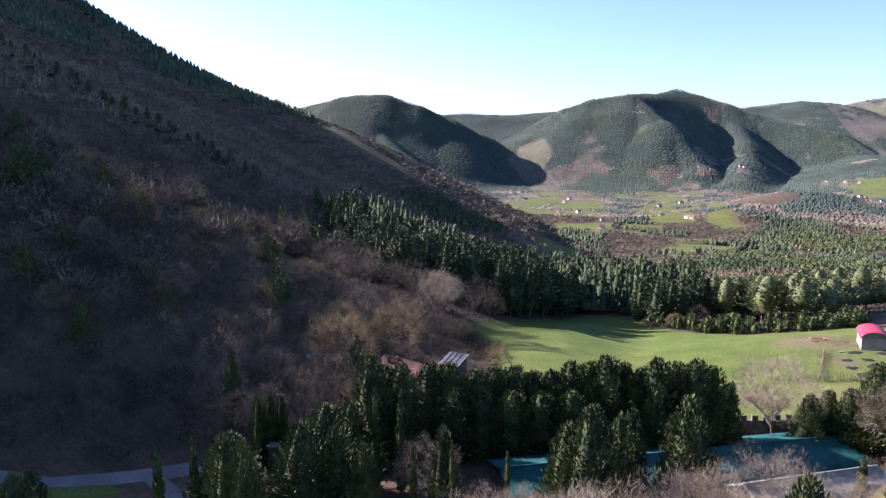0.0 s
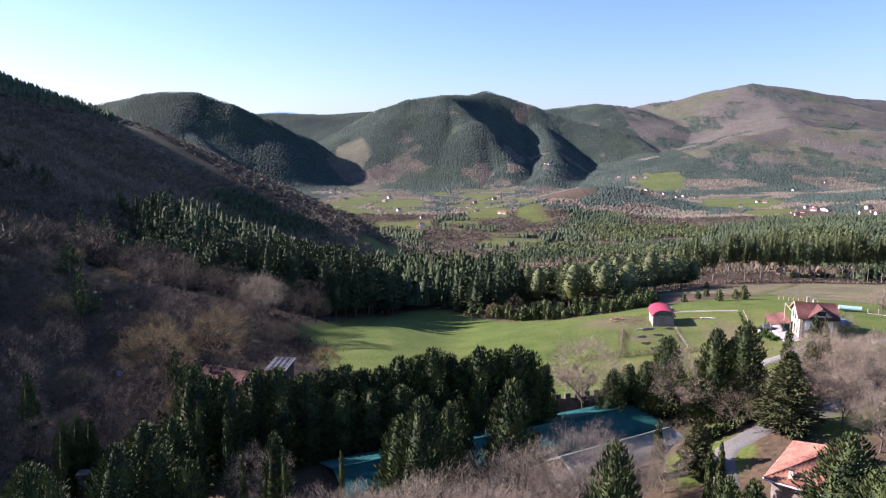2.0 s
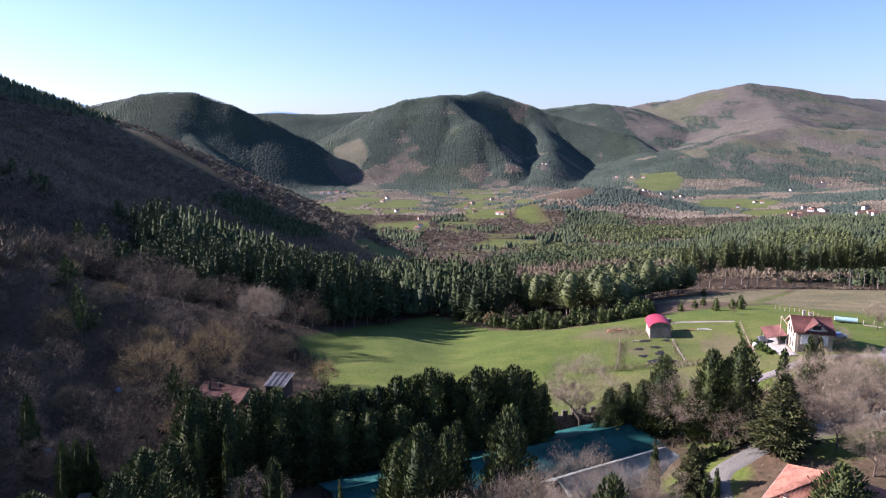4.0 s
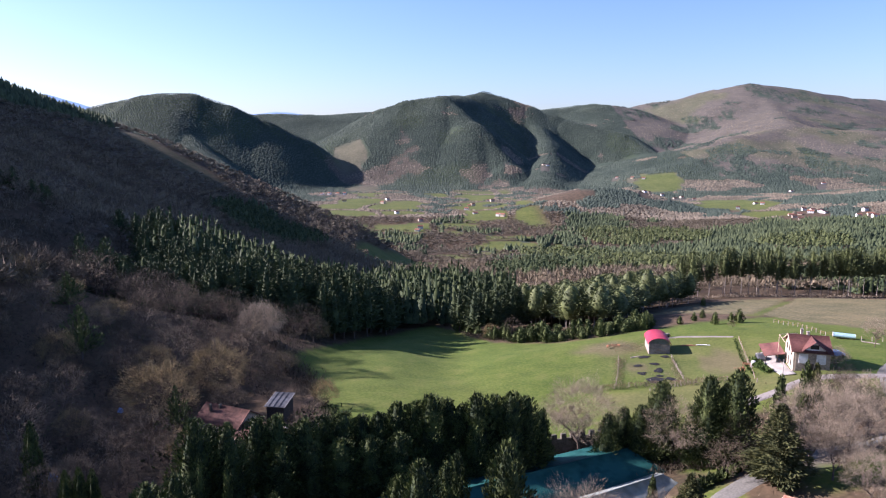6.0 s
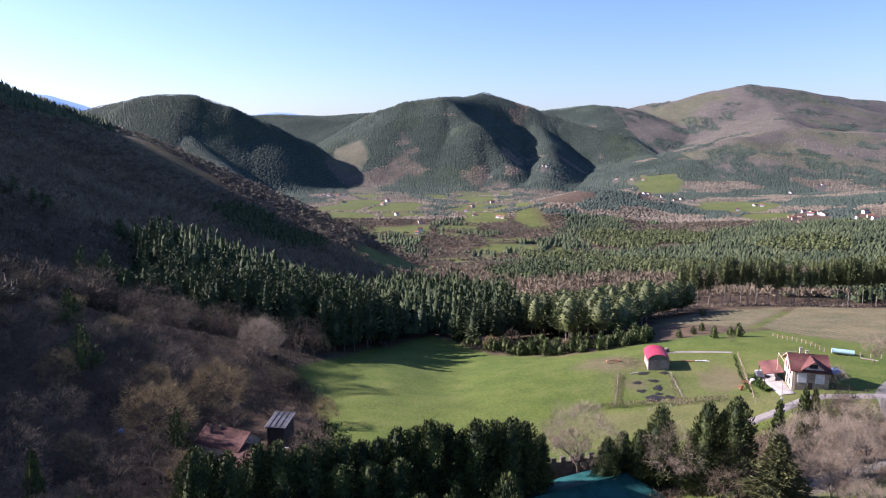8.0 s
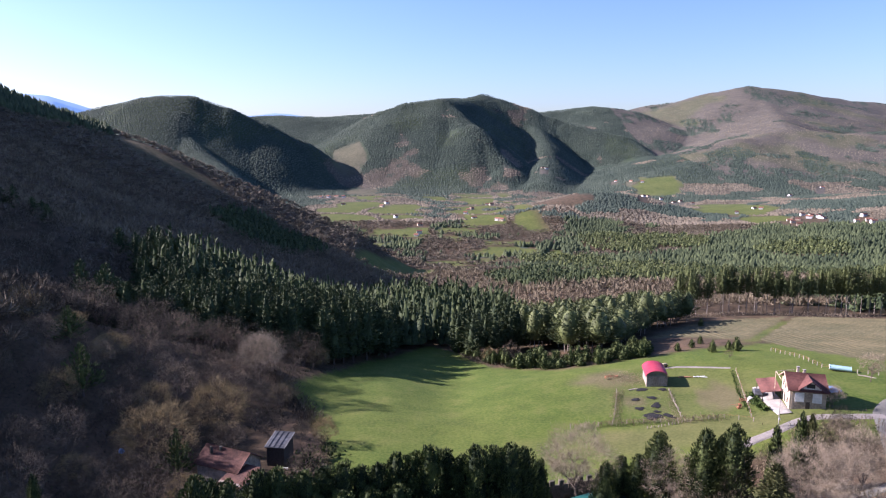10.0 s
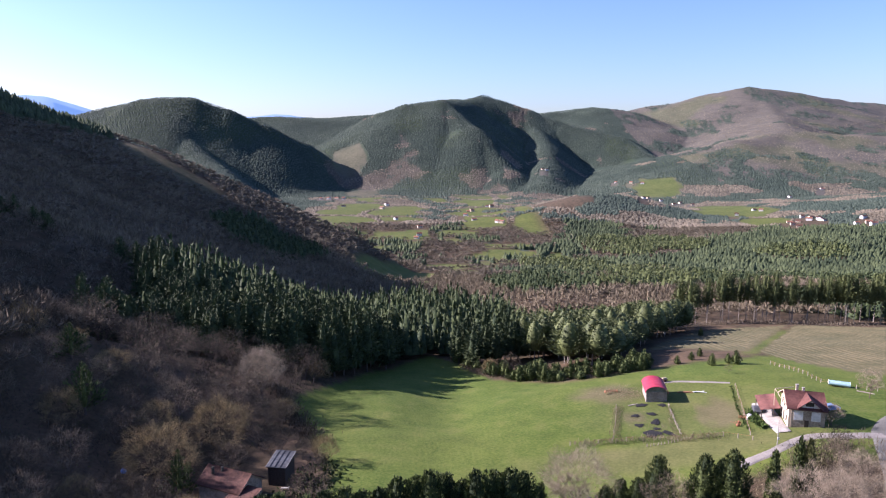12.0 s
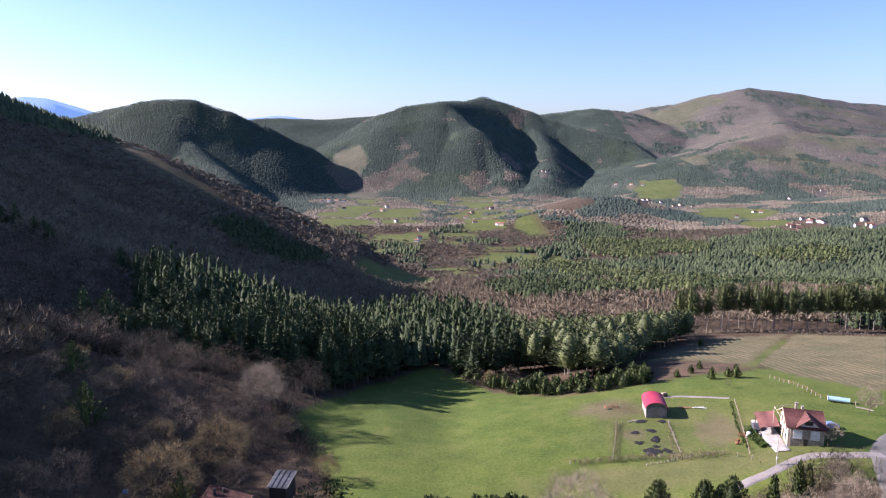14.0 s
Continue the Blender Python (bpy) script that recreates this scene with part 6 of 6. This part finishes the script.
spread_litter("straw", "dry stalks over the vegetable plot", 50.5, 165, 5.5, 11, 500, STRAW, 42, 0.35, 0.05)
spread_litter("straw", "pale straw along the path behind the barn", 62.5, 195.5, 4.0, 2.2, 400, STRAW, 43, 0.4, 0.05)


def wattle(pts, label):
    """A low fence of leaning stakes, each of its own."""
    th = thing("stake_fence", pose(pts[0][0], pts[0][1], 0), label, "fence")
    v, f = tube([((0, 0, -0.2), 0.10), ((0.05, 0, 0.45), 0.09), ((0.1, 0, 0.65), 0.05)], 6)
    me = mesh_of("stake", v, f, TIMBER)
    rnd = random.Random(5)
    for (ax, ay), (bx, by) in zip(pts, pts[1:]):
        n = int(math.hypot(bx - ax, by - ay) / 0.75)
        for k in range(n):
            x, y = ax + (bx - ax) * k / n, ay + (by - ay) * k / n
            part("stake", me, th, m=pose(x - pts[0][0], y - pts[0][1], ground_at(x, y), rnd.uniform(-18, 18), rnd.uniform(-18, 18), rnd.uniform(0, 90)))


wattle([(46.5, 151.2), (51.5, 151.6), (57.5, 152.9)], "low fence of short pale stakes below the plot")
wattle([(59.4, 176.5), (57.5, 166), (55.6, 155)], "row of short pale stakes beside the plot")

lamp = thing("lamp_post", pose(71.4, 141.8, ground_at(71.4, 141.8)), "pale concrete utility pole beside the lawn", "pole")
v, f = tube([((0, 0, -0.5), 0.11), ((0, 0, 6.0), 0.07), ((0, 0, 6.02), 0.01)], 8)
part("pole", mesh_of("pole", v, f, CONCRETE, True), lamp)
part("meter_box", (box(-0.2, -0.28, 1.6, 0.2, -0.1, 2.1, 0.02), WHITE), lamp)
tank = thing("water_tank", pose(73.6, 160.5, ground_at(73.6, 160.5)), "white plastic water tank by the garden fence", "tank")
v, f = tube([((0, 0, -0.2), 0.55), ((0, 0, 1.0), 0.6), ((0, 0, 1.25), 0.45), ((0, 0, 1.35), 0.15), ((0, 0, 1.36), 0.01)], 14)
part("body", mesh_of("body", v, f, WHITE, True), tank)
cart = thing("hay_cart", pose(64.5, 196.5, ground_at(64.5, 196.5), 0, 0, 20), "small cart with pale hay", "cart")
part("bed", (box(-0.9, -0.6, 0.5, 0.9, 0.6, 0.75, 0.03), RUST), cart)
part("hay", (box(-0.8, -0.5, 0.75, 0.8, 0.5, 1.3, 0.2), STRAW), cart)
for sy in (-0.7, 0.7):
    v, f = tube([((0, sy - 0.06, 0.35), 0.02), ((0, sy - 0.06, 0.35), 0.4), ((0, sy + 0.06, 0.35), 0.4), ((0, sy + 0.06, 0.35), 0.02)], 10)
    part("wheel", mesh_of("wheel", v, f, BLACK), cart)
for i, (x, y, a, mat, L) in enumerate([(66.5, 185.6, 6, RUST, 3.4), (67.8, 185.0, -3, RUST, 3.0), (70.2, 184.6, 4, WHITE, 3.2), (71.0, 183.9, -14, WHITE, 2.4), (50.8, 179.3, 24, TIMBER, 3.0), (109.8, 175.5, -40, TIMBER, 3.2), (110.6, 174.6, -48, TIMBER, 2.8)]):
    st = thing("plank", pose(x, y, ground_at(x, y) + 0.12, 0, 0, a), "loose plank lying on the grass", "plank", "planks on the grass")
    part("board", (box(-L / 2, -0.18, -0.1, L / 2, 0.18, 0.06, 0.01), mat), st)


def undergrowth(name, label, x0, x1, y0, y1, step, tall, mat, seed, slim, keep):
    """Low tangle on the ground of a stretch of wood."""
    gx, gy, rng = jitter_grid(x0, x1, y0, y1, step, seed)
    ok = keep(gx, gy) & in_wedge(gx, gy)
    gx, gy = gx[ok], gy[ok]
    n = len(gx)
    at = np.stack([gx, gy, height(gx, gy) + rng.uniform(-0.1, 0.5, n) * tall], -1)
    way = rng.normal(size=(n, 3)) * 0.6 + np.array([0, 0, 0.8])
    way /= np.linalg.norm(way, axis=1)[:, None]
    L = tall * rng.uniform(0.5, 1.3, n)
    return tagged(new(name, mesh_of(name, *tufts(at, way, L, L * slim, rng, False), mat)), label, "undergrowth", kind="stuff")


def on_slope(x, y):
    return (wood_of(x, y, height(x, y)) == 2) & (x < -20) & (y > 84) & (np.hypot(x + 43, y - 131) > 8) & (np.hypot(x + 34, y - 140) > 5)


# Added tangle, toned for shade, over the slope's paler ground.
undergrowth("undergrowth", "tangle of brambles under the bare trees, coloured dark for shade", -190, -20, 88, 262, 1.1, 1.0, SHADE_BRAMBLE, 201, 0.07, on_slope)
undergrowth("ivy_undergrowth", "dark evergreen undergrowth on the wooded slope", -190, -20, 88, 262, 1.6, 0.7, CYPRESS, 202, 0.12, on_slope)
LANE = ([-112, -95, -80, -70, -62, -53, -46], [68, 72, 76.5, 81, 86, 93, 97])
undergrowth("undergrowth", "brambles between the lane and the hill, coloured dark for shade", -115, -46, 78, 122, 1.0, 0.9, SHADE_BRAMBLE, 205, 0.08, lambda x, y: (y > np.interp(x, *LANE) + 4) & (y < 121) & (x < -47))
undergrowth("dry_undergrowth", "brown dead bracken between the garden trees", -60, 80, 62, 126, 1.6, 0.7, TWIG_WOOD, 203, 0.10, lambda x, y: (pasture(x, y) < 0.3) & ~((x > -18) & (x < 40) & (y > 84) & (y < 121)) & (np.hypot(x - 44.8, y - 77.6) > 9) & (vnoise(x / 9, y / 9, 204) > -0.12) & (np.abs(y - np.interp(x, [-95, -80, -70, -62, -53, -46], [72, 76.5, 81, 86, 93, 97])) > 4) & ((x < 30) | (np.abs(y - np.interp(x, [36, 38.5, 43, 50, 58, 67, 75, 81.5], [84, 92, 95, 98, 102, 104.5, 109, 118])) > 4)))


def crop_rows():
    """The ploughed field's ridges, one body."""
    verts, faces = [], []
    for i in range(56):
        x0 = 76 + i * 2.9
        ys = np.arange(172, 336, 3.0)
        xs = x0 + 2.5 * np.sin((ys - 240) / 45) + 0.04 * (300 - ys)
        ok = plough(xs, ys) > 0.7
        zs = height(xs, ys)
        prev = None
        for x, y, z, inside in zip(xs, ys, zs, ok):
            if not inside:
                prev = None
                continue
            base = len(verts)
            for k, up in ((-0.75, -0.08), (0.0, 0.36 if prev is not None else -0.06), (0.75, -0.08)):
                verts.append((x + k, y, z + up + (0.10 * noise.noise(Vector((x, y, 0))) if k == 0 else 0)))
            if prev is not None:
                faces.extend([(prev, base, base + 1, prev + 1), (prev + 1, base + 1, base + 2, prev + 2)])
            prev = base
    return tagged(new("crop_rows", mesh_of("crop_rows", verts, faces, material("ridged_soil", (0.066, 0.066, 0.030), (0.130, 0.110, 0.056), 0.95, 1.2, 0.3, wide=14))), "rows of low brown ridges across the field", "crop rows", kind="stuff")


crop_rows()


# ---- hamlets in the valley ----
def village_house(x, y, i):
    rnd = random.Random(i * 7 + 1)
    z = ground_at(x, y)
    L, W, H = rnd.uniform(8, 12), rnd.uniform(7, 9), rnd.choice([3.2, 5.0, 5.4, 5.8])
    th = thing("village_house", pose(x, y, z - 0.1, 0, 0, rnd.uniform(-40, 40)), "whitewashed village house with red roof", "house", "valley hamlets")
    rise = 2.0
    part("wall", (gable_shell(L, W, H, rise), WHITE if rnd.random() < 0.75 else STUCCO), th)
    sl = rise / (W / 2)
    o = 0.6
    roof_part(th, RED_TILE if rnd.random() < 0.7 else OLD_TILE, (-o, -o, H - sl * o + 0.1), (L + o, -o, H - sl * o + 0.1), Vector((0, W / 2 + o, rise + sl * o)), 0, 1, 1.2, 0.05)
    roof_part(th, RED_TILE if rnd.random() < 0.7 else OLD_TILE, (L + o, W + o, H - sl * o + 0.1), (-o, W + o, H - sl * o + 0.1), Vector((0, -W / 2 - o, rise + sl * o)), 0, 1, 1.2, 0.05)
    for k in range(3):
        part("window", (box(L * (k + 0.5) / 3 - 0.5, -0.06, H * 0.55, L * (k + 0.5) / 3 + 0.5, 0.02, H * 0.55 + 1.3), DARK), th)


for i, (x, y) in enumerate(HAMLET_WEST + HAMLET_EAST):
    village_house(x, y, i)
drop_unused()
